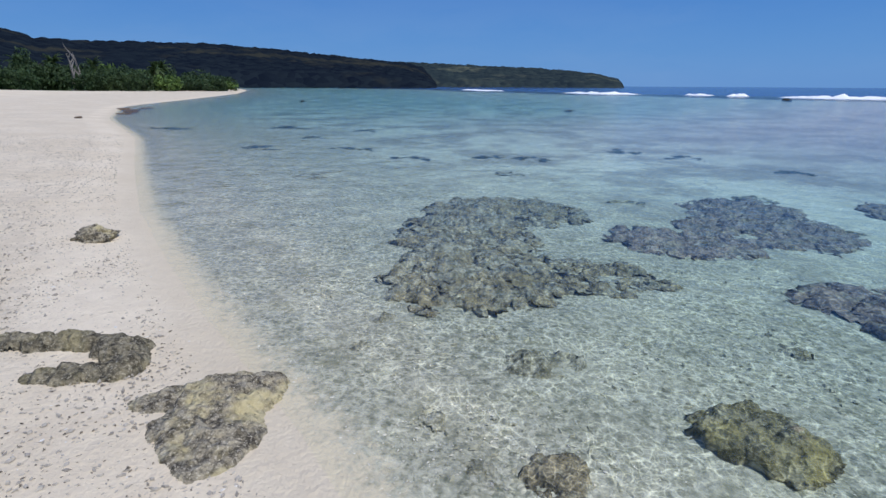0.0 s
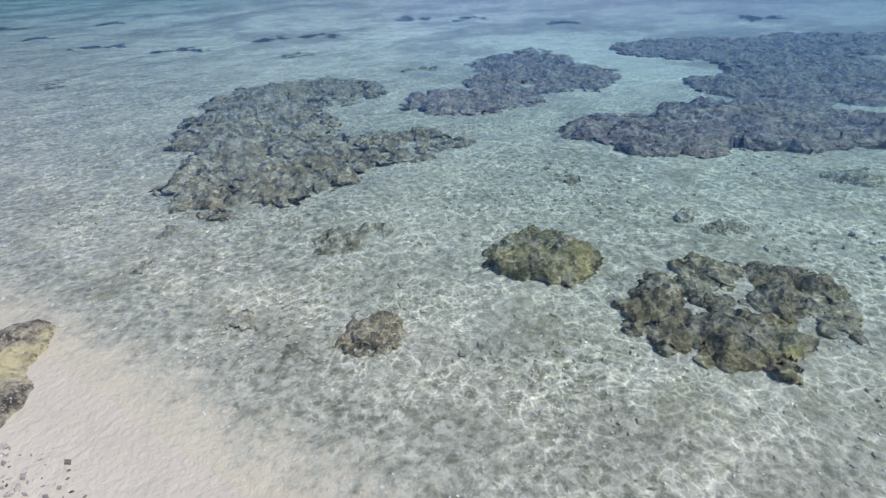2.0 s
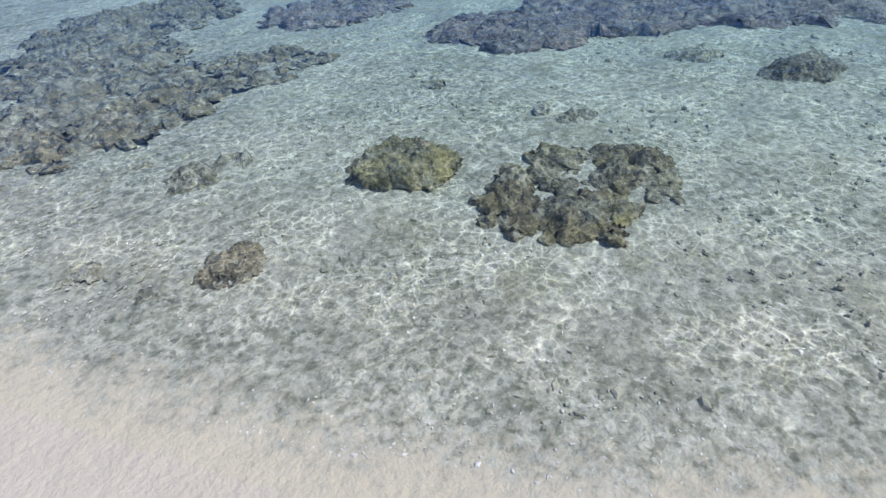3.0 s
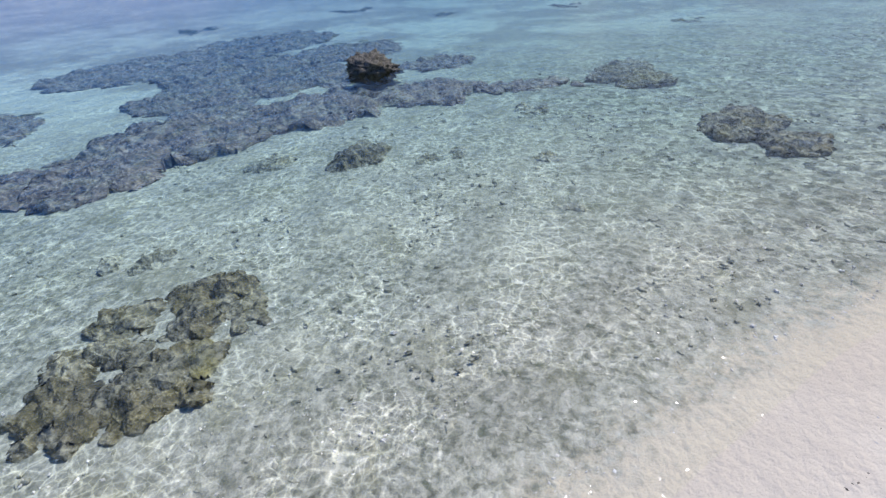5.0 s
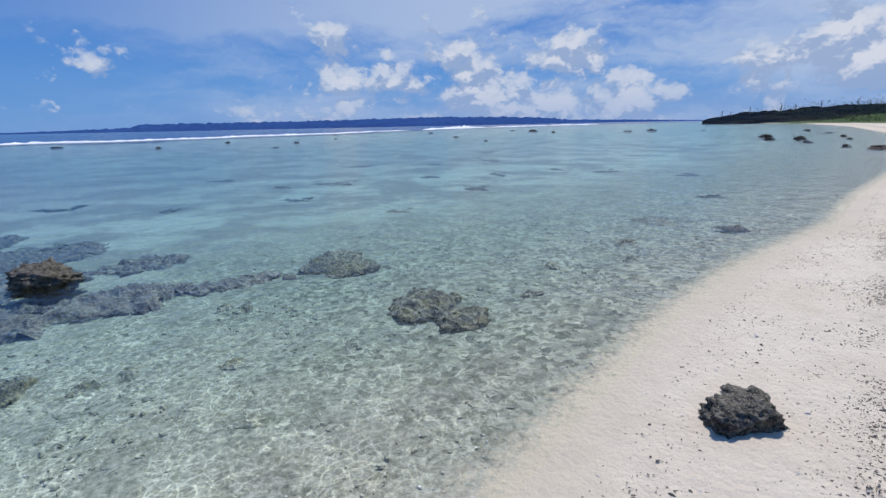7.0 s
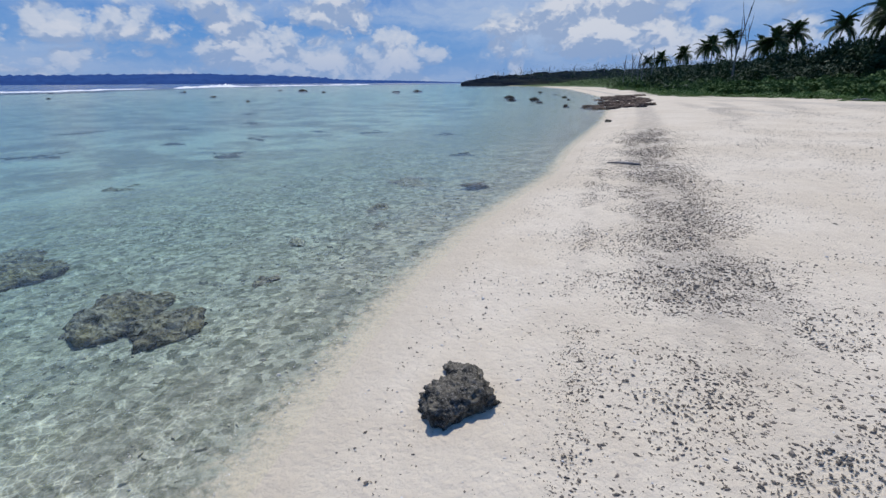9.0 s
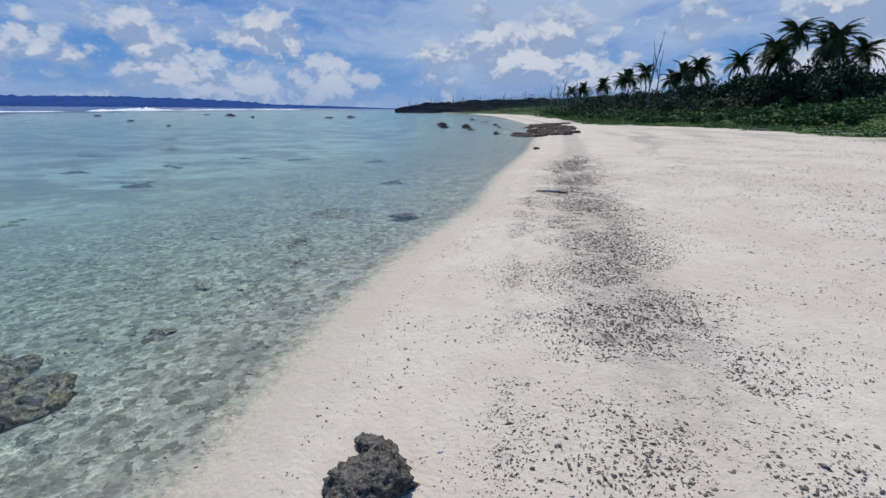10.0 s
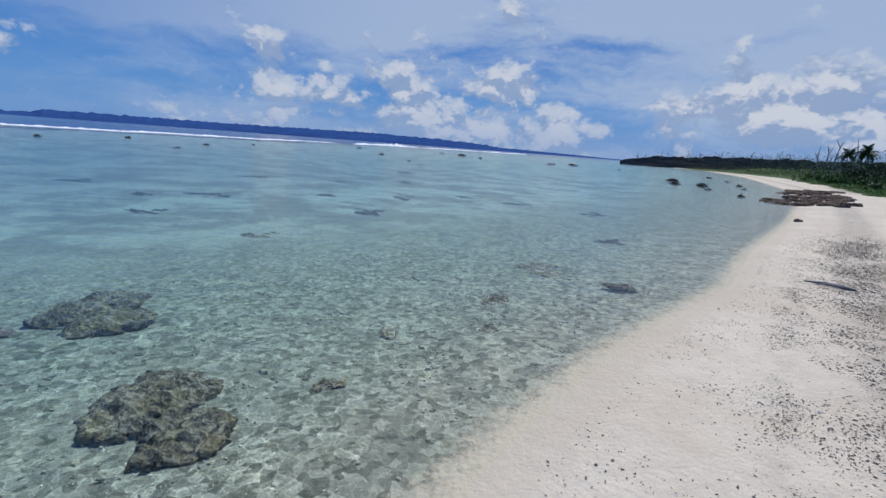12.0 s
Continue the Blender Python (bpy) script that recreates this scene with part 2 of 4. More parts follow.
def mat_water():
    m, k = material("clear_sea_water")
    p = k.position()
    flat = k.scaled(p, (1.0, 1.0, 0.0))
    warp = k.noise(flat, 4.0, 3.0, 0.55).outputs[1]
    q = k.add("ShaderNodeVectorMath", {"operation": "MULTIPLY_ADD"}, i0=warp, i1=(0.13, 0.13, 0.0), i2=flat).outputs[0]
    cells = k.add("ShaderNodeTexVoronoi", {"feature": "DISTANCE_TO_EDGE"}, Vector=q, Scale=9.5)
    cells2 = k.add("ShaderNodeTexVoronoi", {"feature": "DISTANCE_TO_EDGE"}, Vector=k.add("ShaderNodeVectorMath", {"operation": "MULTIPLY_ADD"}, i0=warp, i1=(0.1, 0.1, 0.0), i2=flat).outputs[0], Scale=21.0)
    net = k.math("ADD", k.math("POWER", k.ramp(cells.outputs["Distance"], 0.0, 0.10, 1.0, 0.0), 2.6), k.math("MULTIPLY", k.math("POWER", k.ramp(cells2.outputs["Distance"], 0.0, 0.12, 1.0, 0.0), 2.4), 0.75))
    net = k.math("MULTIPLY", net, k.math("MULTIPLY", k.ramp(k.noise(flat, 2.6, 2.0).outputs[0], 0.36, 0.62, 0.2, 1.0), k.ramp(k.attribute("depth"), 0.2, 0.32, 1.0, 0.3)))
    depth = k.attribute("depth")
    caustic_fade = k.ramp(depth, 0.0, 0.07)
    # caustic light put into the transparent colour: a bright net, dimmed between
    painted_caustics = k.mix(caustic_fade, (1.0, 1.0, 1.0), k.mix(net, (0.885, 0.89, 0.885), (1.5, 1.5, 1.47)))
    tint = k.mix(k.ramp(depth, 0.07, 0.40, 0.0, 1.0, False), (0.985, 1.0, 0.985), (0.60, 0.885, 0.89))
    clear = k.add("ShaderNodeBsdfTransparent", None, Color=k.mix(1.0, painted_caustics, tint, "MULTIPLY"))
    deep = k.add("ShaderNodeBsdfDiffuse", None, Color=(0.012, 0.06, 0.21))
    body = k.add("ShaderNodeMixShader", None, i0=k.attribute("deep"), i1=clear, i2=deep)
    swell = k.noise(k.scaled(p, (1.0, 1.0, 0.0)), 1.6, 3.0, 0.5).outputs[0]
    chop = k.noise(k.scaled(p, (1.0, 1.0, 0.0)), 7.5, 3.0, 0.55).outputs[0]
    nrm = k.bump(k.math("ADD", k.math("MULTIPLY", swell, 1.6), k.math("MULTIPLY", chop, 0.7)), 0.55, 0.05)
    gloss = k.add("ShaderNodeBsdfGlossy", None, Color=(0.9, 0.9, 0.9), Roughness=0.10, Normal=nrm)
    fres = k.add("ShaderNodeFresnel", None, IOR=1.33, Normal=nrm)
    finish(k, k.add("ShaderNodeMixShader", None, i0=k.math("MULTIPLY", fres.outputs[0], k.ramp(depth, 0.0, 0.03, 0.25, 0.8)), i1=body, i2=gloss))
    return m


def mat_rock(name, dark, mid, pale, scale=1.0, algae=(0.24, 0.22, 0.08), algae_amount=0.4, dusting=0.0):
    m, k = material(name)
    p = k.position()
    a = k.noise(p, 3.0 * scale, 5.0, 0.65).outputs[0]
    b = k.noise(p, 17.0 * scale, 5.0, 0.7).outputs[0]
    c = k.noise(p, 70.0 * scale, 3.0, 0.7).outputs[0]
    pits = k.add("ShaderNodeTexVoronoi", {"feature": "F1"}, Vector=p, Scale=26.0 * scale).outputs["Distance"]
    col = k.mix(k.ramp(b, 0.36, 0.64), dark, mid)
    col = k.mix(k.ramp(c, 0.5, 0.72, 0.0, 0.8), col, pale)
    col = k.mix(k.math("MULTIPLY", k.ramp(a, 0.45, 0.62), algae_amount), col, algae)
    # pit shade put into the colour: darkest where the bump sinks
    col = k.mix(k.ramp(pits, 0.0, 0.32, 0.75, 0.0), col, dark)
    if dusting:
        lie = k.noise(p, 3.4, 6.0, 0.72).outputs[0]
        foot = k.ramp(k.math("ADD", k.attribute("rise"), k.math("MULTIPLY", k.math("SUBTRACT", lie, 0.5), 1.2)), 0.1, 1.0, 1.0, 0.0)
        grit = k.mix(k.ramp(b, 0.36, 0.62), (0.20, 0.205, 0.155), (0.52, 0.51, 0.43))
        col = k.mix(k.math("MAXIMUM", foot, k.ramp(lie, 0.47, 0.56, 0.0, dusting)), col, grit)
    h = k.math("ADD", k.math("MULTIPLY", pits, 0.9), k.math("ADD", b, k.math("MULTIPLY", c, 0.35)))
    s = k.add("ShaderNodeBsdfPrincipled", None, Base_Color=col, Roughness=0.93, Normal=k.bump(h, 0.9, 0.03 / scale))
    s.inputs["Specular IOR Level"].default_value = 0.15
    finish(k, s)
    return m


def mat_plain(name, a, b, scale, rough=0.85, bump=0.3, dist=0.02, vary=0.0):
    m, k = material(name)
    p = k.position()
    n1 = k.noise(p, scale, 5.0, 0.65).outputs[0]
    col = k.mix(k.ramp(n1, 0.3, 0.7), a, b)
    if vary:
        r = k.add("ShaderNodeNewGeometry").outputs["Random Per Island"]
        o = k.add("ShaderNodeObjectInfo").outputs["Random"]
        col = k.mix(k.math("MULTIPLY", r, vary), col, tuple(min(1, 1.9 * v) for v in b))
        col = k.mix(k.math("MULTIPLY", o, vary), col, tuple(0.55 * v for v in a))
    s = k.add("ShaderNodeBsdfPrincipled", None, Base_Color=col, Roughness=rough, Normal=k.bump(n1, bump, dist))
    s.inputs["Specular IOR Level"].default_value = 0.25
    finish(k, s)
    return m


def mat_forest(name, a, b, c, scale):
    """Closed tree canopy seen from afar, with distance haze put into its colours."""
    m, k = material(name)
    p = k.position()
    crowns = k.add("ShaderNodeTexVoronoi", {"feature": "F1"}, Vector=p, Scale=scale)
    t = k.add("ShaderNodeSeparateColor", None, Color=crowns.outputs["Color"]).outputs[0]
    big = k.noise(p, scale * 0.09, 4.0, 0.6).outputs[0]
    col = k.mix(t, a, b)
    col = k.mix(k.ramp(big, 0.52, 0.66), col, c)
    s = k.add("ShaderNodeBsdfPrincipled", None, Base_Color=col, Roughness=1.0, Normal=k.bump(k.math("SUBTRACT", 1.0, crowns.outputs["Distance"]), 1.0, 2.0))
    s.inputs["Specular IOR Level"].default_value = 0.0
    finish(k, s)
    return m


SAND = mat_ground()
WATER = mat_water()
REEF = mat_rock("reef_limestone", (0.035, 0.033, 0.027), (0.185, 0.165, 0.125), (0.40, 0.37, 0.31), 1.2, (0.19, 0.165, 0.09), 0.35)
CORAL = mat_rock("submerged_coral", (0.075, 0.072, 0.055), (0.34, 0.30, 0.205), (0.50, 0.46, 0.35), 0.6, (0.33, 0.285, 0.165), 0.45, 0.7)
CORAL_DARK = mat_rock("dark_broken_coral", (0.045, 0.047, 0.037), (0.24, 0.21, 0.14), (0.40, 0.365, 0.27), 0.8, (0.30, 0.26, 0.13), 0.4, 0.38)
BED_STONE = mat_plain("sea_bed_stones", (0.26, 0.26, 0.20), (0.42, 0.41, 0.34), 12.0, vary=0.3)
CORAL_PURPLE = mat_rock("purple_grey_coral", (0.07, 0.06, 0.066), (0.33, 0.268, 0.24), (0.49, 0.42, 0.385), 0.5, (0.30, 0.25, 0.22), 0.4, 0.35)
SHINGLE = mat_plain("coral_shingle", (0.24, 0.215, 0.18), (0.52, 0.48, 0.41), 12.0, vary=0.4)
CORAL_BLACK = mat_rock("near_black_coral", (0.02, 0.024, 0.022), (0.075, 0.08, 0.065), (0.15, 0.15, 0.12), 0.5, (0.08, 0.085, 0.05), 0.3)
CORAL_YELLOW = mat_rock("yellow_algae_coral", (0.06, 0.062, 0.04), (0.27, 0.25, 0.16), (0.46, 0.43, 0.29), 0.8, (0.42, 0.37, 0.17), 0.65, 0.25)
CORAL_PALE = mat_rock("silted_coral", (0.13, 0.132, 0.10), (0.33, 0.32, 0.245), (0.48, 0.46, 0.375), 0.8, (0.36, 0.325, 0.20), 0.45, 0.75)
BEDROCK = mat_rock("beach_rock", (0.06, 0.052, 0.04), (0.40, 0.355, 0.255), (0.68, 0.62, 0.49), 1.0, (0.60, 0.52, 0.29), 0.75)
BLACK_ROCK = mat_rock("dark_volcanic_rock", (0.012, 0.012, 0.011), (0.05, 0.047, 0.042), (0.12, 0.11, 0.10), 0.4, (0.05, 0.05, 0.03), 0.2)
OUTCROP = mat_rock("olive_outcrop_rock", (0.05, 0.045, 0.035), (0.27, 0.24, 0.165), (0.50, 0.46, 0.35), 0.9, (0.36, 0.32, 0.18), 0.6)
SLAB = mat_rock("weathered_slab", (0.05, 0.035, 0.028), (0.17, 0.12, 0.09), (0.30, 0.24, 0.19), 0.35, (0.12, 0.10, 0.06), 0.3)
RUBBLE = mat_plain("dead_coral_bits", (0.10, 0.085, 0.066), (0.27, 0.23, 0.175), 40.0, vary=0.4)
SHELL = mat_plain("bleached_coral_bits", (0.62, 0.58, 0.52), (0.78, 0.75, 0.70), 30.0, vary=0.2)
FOAM = mat_plain("foam", (0.80, 0.83, 0.86), (0.92, 0.93, 0.94), 0.8, 0.9, 0.8, 0.3)
LEAF = mat_plain("beach_scrub_leaves", (0.06, 0.115, 0.03), (0.11, 0.175, 0.045), 1.2, 0.8, 0.1, 0.01, 0.12)
LEAF_BRIGHT = mat_plain("creeper_leaves", (0.07, 0.14, 0.025), (0.13, 0.22, 0.05), 1.2, 0.6, 0.1, 0.01, 0.4)
LEAF_DARK = mat_plain("dark_tree_leaves", (0.022, 0.045, 0.02), (0.045, 0.08, 0.028), 1.0, 0.6, 0.1, 0.01, 0.2)
FROND = mat_plain("palm_fronds", (0.03, 0.06, 0.022), (0.07, 0.11, 0.035), 1.0, 0.5, 0.1, 0.01, 0.4)
BARK = mat_plain("palm_bark", (0.07, 0.06, 0.05), (0.16, 0.14, 0.12), 9.0)
DEADWOOD = mat_plain("grey_dead_wood", (0.16, 0.15, 0.14), (0.30, 0.28, 0.26), 5.0)
# backlit darkness and distant blue are put into these canopy colours
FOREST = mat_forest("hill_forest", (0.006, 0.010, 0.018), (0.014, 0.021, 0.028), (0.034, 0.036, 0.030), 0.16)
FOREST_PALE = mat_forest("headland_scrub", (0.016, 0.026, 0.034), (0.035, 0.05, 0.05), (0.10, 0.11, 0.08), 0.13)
# island forest: distance haze put into the colour as blue
ISLAND = mat_forest("haze_blue_island", (0.03, 0.07, 0.20), (0.035, 0.085, 0.23), (0.04, 0.09, 0.24), 0.02)


# ---- building helpers ----
def part(name, me, mat, parent=None, label=""):
    """One mesh object, under a thing if one is given."""
    ob = new(name, me)
    if mat and not me.materials:
        me.materials.append(mat)
    if parent:
        ob.parent = parent
    if label:
        ob["label"] = label
    return ob


def block_centres(X, Y, seed, size):
    p = np.array([noise.voronoi((x / size, y / size, seed))[1][0][:2] for x, y in zip(X.ravel(), Y.ravel())]) * size
    return p[:, 0].reshape(X.shape), p[:, 1].reshape(X.shape)


def broken_top(X, Y, seed, size):
    """Blocks of uneven height with cracks between them, from -1 to about 0.5."""
    out = np.empty(X.size)
    for i, (x, y) in enumerate(zip(X.ravel(), Y.ravel())):
        d, p = noise.voronoi((x / size, y / size, seed))
        crack = min(1.0, (d[1] - d[0]) / 0.22)
        out[i] = crack ** 0.5 - 1.0 + 0.9 * (noise.noise(p[0] * 7.3) * 0.5) - 0.25 * d[0]
    return out.reshape(X.shape)


def heap(name, lobes, mat, step, seed, rough=0.35, fine=0.03, sink=0.04, top_cut=None, patchy=0.0, small=0.2, steep=0.6, grain=0.0, broken=0.0, blocks=0.0, lip=0.0):
    """A rugged mound: several rounded lobes (x, y, rx, ry, turn, height above the bed) run together, its rim ragged and steep."""
    xs0 = min(l[0] - max(l[2], l[3]) * 1.35 for l in lobes)
    xs1 = max(l[0] + max(l[2], l[3]) * 1.35 for l in lobes)
    ys0 = min(l[1] - max(l[2], l[3]) * 1.35 for l in lobes)
    ys1 = max(l[1] + max(l[2], l[3]) * 1.35 for l in lobes)
    cx, cy = (xs0 + xs1) / 2, (ys0 + ys1) / 2
    X, Y = np.meshgrid(np.arange(xs0, xs1, step), np.arange(ys0, ys1, step), indexing="ij")
    size = np.mean([(l[2] + l[3]) / 2 for l in lobes])
    wx = hash_noise(X, Y, 1.3 / size, seed, 4) * size * rough
    wy = hash_noise(X, Y, 1.3 / size, seed + 7.7, 4) * size * rough
    wx += hash_noise(X, Y, 4.5, seed + 3.1, 3) * min(0.09, size * small)
    wy += hash_noise(X, Y, 4.5, seed + 4.1, 3) * min(0.09, size * small)
    if blocks:
        # the rim runs along the joints of the blocks
        cx_, cy_ = block_centres(X, Y, seed, 0.34 if size > 0.5 else 0.15)
        pull = 0.55 if size > 0.5 else 0.25
        wx, wy = wx * 0.7 + pull * (cx_ - X), wy * 0.7 + pull * (cy_ - Y)
    best = np.full(X.shape, -1.0)
    for x, y, rx, ry, turn, h in lobes:
        c, s_ = math.cos(radians(turn)), math.sin(radians(turn))
        dx, dy = X + wx - x, Y + wy - y
        r = np.hypot((dx * c + dy * s_) / rx, (-dx * s_ + dy * c) / ry)
        dome = np.where(r < 1, h * np.maximum(0, 1 - r ** 3) ** steep, -0.35 * (r - 1) - 0.001)
        best = np.maximum(best, np.where(r < 1, np.maximum(dome, 0), dome))
    holes = hash_noise(X, Y, 2.6, seed + 21, 4)
    best = np.where(best > 0, best + patchy * np.minimum(holes, 0.3) * np.clip(best / 0.1, 0.35, 1), best)
    best = np.where(best > 0, best - broken * np.clip(0.12 - hash_noise(X, Y, 6.5, seed + 41, 4), 0, 0.6), best)
    s, n = sn(X, Y)
    bed = ground_z(s, n)
    bumps = hash_noise(X, Y, 0.28 / fine, seed + 11, 4) * fine * 1.5 + hash_noise(X, Y, 0.9 / fine, seed + 13, 2) * fine * 0.6
    bumps += hash_noise(X, Y, 17.0, seed + 31, 3) * grain
    if blocks:
        bumps = bumps * 0.6 + broken_top(X, Y, seed, 0.34 if size > 0.5 else 0.15) * blocks + broken_top(X, Y, seed + 5, 0.12 if size > 0.5 else 0.06) * blocks * 0.5
    keep = best > -0.05
    Z = bed + np.where(best > 0, best + bumps * np.clip(best / 0.05, 0.2, 1), -sink)
    if top_cut is not None:
        Z = np.minimum(Z, top_cut + 0.9 * bumps - 0.012)
    if lip:
        # the rim overhangs: its top leans out and its foot draws in
        gx, gy = np.gradient(best, step)
        g = np.hypot(gx, gy) + 1e-6
        out = np.where(best > 0, np.clip(1.6 - best / 0.06, 0, 1), -0.8) * lip
        X, Y = X - gx / g * out, Y - gy / g * out
    i = -np.ones(X.shape, dtype=int)
    cell = keep[:-1, :-1] & keep[1:, :-1] & keep[:-1, 1:] & keep[1:, 1:]
    used = np.zeros(X.shape, bool)
    for a in (slice(None, -1), slice(1, None)):
        for b in (slice(None, -1), slice(1, None)):
            used[a, b] |= cell
    i[used] = np.arange(used.sum())
    base = floor_at(cx, cy)
    verts = np.stack([X[used] - cx, Y[used] - cy, Z[used] - base], -1)
    quads = np.stack([i[:-1, :-1], i[1:, :-1], i[1:, 1:], i[:-1, 1:]], -1)[cell]
    me = bpy.data.meshes.new(name)
    me.from_pydata(verts.tolist(), [], quads.tolist())
    me.shade_smooth()
    store(me, "rise", np.clip(best[used] / (0.012 if lip else 0.03), 0, 1))
    ob = part(name, me, mat)
    ob.location = (cx, cy, base)
    return ob


def boulder_mesh(name, size, seed, rough=0.35, detail=4, fine=0.08, faces=(), knob=None):
    """A pitted, angular block: a ball cut by planes and roughened, its foot flat."""
    rnd = random.Random(seed)
    bm = bmesh.new()
    bmesh.ops.create_icosphere(bm, subdivisions=detail, radius=1.0)
    planes = []
    for _ in range(11):
        v = Vector((rnd.gauss(0, 1), rnd.gauss(0, 1), rnd.gauss(0, 0.9))).normalized()
        planes.append((v, rnd.uniform(0.55, 0.95)))
    if faces:
        planes = [(Vector(f[:3]).normalized(), f[3]) for f in faces]
    for v in bm.verts:
        q = v.co.copy()
        if knob:
            q *= 1 + knob[3] * max(0.0, q.dot(Vector(knob[:3]).normalized()) - 0.8) * 5
        for a, d in planes:
            over = q.dot(a) - d
            if over > 0:
                q -= a * over * 0.85
        o = Vector((seed * 1.7, seed * 0.3, 5.1))
        q *= 1 + rough * noise.fractal(q * 1.4 + o, 0.8, 2.0, 3)
        q *= 1 + fine * noise.fractal(q * 6.0 + o, 0.7, 2.1, 4) - fine * 1.2 * max(0, 0.35 - noise.voronoi(q * 5.0 + o)[0][0])
        if q.z < -0.55:
            q.z = -0.55
        v.co = Vector((q.x * size[0], q.y * size[1], (q.z + 0.5) * size[2]))
    me = bpy.data.meshes.new(name)
    bm.to_mesh(me)
    bm.free()
    me.shade_smooth()
    return me


def boulder(name, x, y, z, size, seed, mat, turn=0.0, rough=0.35, detail=4, fine=0.08, faces=(), knob=None):
    ob = part(name, boulder_mesh(name, size, seed, rough, detail, fine, faces, knob), mat)
    ob.matrix_world = pose(x, y, z, 0, 0, turn)
    return ob


# ---- ground: one sheet from the inland hills over the beach to the open sea ----
SS = spread(-9.0, 15.0, 0.11, (-3500, 3500))
DD = spread(-5.0, 8.0, 0.09, (-3200, 3500))
GS, GD = np.meshgrid(SS, DD, indexing="ij")
GN = shore(GS) + GD
GX, GY = xy(GS, GN)
GZ = ground_z(GS, GN)
near = (np.abs(GS - 3) < 40) & (np.abs(GD) < 30)
relief = np.zeros(GS.shape)
relief[near] = hash_noise(GX[near], GY[near], 1.1, 2.0, 3) * 0.012 + hash_noise(GX[near], GY[near], 6.0, 5.0, 2) * 0.006
GZ = GZ + relief * np.clip(np.abs(GD) / 0.5, 0.08, 1) * np.where(GD > 0, 1.8, 1.0)
edge_noise = np.zeros(GS.shape)
sel = (np.abs(GS) < 400) & (GD < 5) & (GD > -120)
edge_noise[sel] = hash_noise(GX[sel], GY[sel], 0.25, 9.0, 4)
green = np.clip((np.interp(GS, GREEN_S, GREEN_N) - GN + edge_noise * 3.0) / 0.8, 0, 1)
inland = -GD
wr = np.zeros(GS.shape)
band = np.interp(GS, [-40, -4, 2, 4, 5, 6, 8, 12, 21, 60], [1.9, 1.9, 1.7, 2.0, 2.1, 2.1, 2.0, 1.5, 1.6, 2.0])
wr += np.exp(-((inland - band - 0.22) / 0.55) ** 2) * np.clip((GS - 3.6) / 2.5, 0.0, 1)
for e, w, a in ((5.0, 0.6, 1.0), (6.8, 0.5, 1.1), (8.9, 0.6, 1.1), (11.0, 0.6, 1.0), (13.2, 0.6, 0.8)):
    wob = e + 0.5 * np.sin(GS * 0.31 + e) + 0.25 * np.sin(GS * 0.9 + 2 * e)
    wr += a * np.exp(-((inland - wob) / w) ** 2) * (0.5 + 0.5 * np.sin(GS * 0.17 + e * 3)) * np.clip((GS - 1) / 6, 0, 1)
wr += 0.3 * np.exp(-((inland - band + 0.75) / 0.13) ** 2) * np.clip((GS - 3.0) / 2, 0.0, 1)
wr += 0.42 * np.clip((inland - 0.6) / 0.6, 0, 1) * np.clip((26 - inland) / 10, 0, 1) * np.clip((-1.0 - GS) / 3, 0, 1)
ground_mesh = grid_mesh("ground", GX, GY, GZ)
flip_up(ground_mesh)
store(ground_mesh, "depth", -np.where(GD > 0, np.minimum(np.interp(GD, DROP_D, DROP_Z), 0), np.interp(-GD, RISE_E, RISE_Z)))
store(ground_mesh, "green", green)
store(ground_mesh, "wrack", np.clip(wr, 0, 1))
store(ground_mesh, "weed_caustics", np.clip((GS - 2.2) / 2.6, 0, 1) * np.clip((40 - GS) / 20, 0, 1) * np.clip((9 - GD) / 5, 0, 1))
store(ground_mesh, "reef_flat", np.clip((GN - 7.5) / 16, 0, 1) * np.clip((70 - GS) / 50, 0, 1) * np.interp(GS, [-30, -14, 0, 6, 14], [0.15, 0.6, 1.0, 0.9, 0.6]))
store(ground_mesh, "offshore", np.clip((GD - 4.5) / 6, 0, 1))
tagged(part("ground", ground_mesh, SAND), "pale coral sand beach sloping into a rubble sea bed", "beach", kind="structure")

# ---- water ----
WS = spread(-60.0, 120.0, 3.0, (-3500, 3500))
WD = np.concatenate([[-0.6, -0.2], np.arange(0, 8, 0.25), spread(8.5, 70.0, 1.5, (9, 3500))[1:]])
WD = np.array(sorted(set(np.round(WD[WD > -1], 3))))
WS = np.array(sorted(set(np.round(np.concatenate([WS, np.arange(-14, 30, 0.4)]), 3))))
AS, AD = np.meshgrid(WS, WD, indexing="ij")
AN = shore(AS) + AD
AX, AY = xy(AS, AN)
water_mesh = grid_mesh("water", AX, AY, np.zeros(AS.shape))
flip_up(water_mesh)
store(water_mesh, "depth", np.where(AD > 0, -np.interp(AD, DROP_D, DROP_Z) * np.interp(AS, [-40, -14, -8, 6], [1.0, 0.72, 0.68, 1.0]) * (1 - 0.55 * np.interp(AS, [-22, -8], [0, 1]) * np.clip((AN - 9) / 20, 0, 1) * np.clip((9 - AS) / 8, 0, 1)), -0.02))
store(water_mesh, "deep", np.clip((AN - reef(AS) - 1) / 5, 0, 1))
tagged(part("water", water_mesh, WATER), "clear shallow turquoise lagoon water with small ripples and a painted light net", "water", kind="structure")

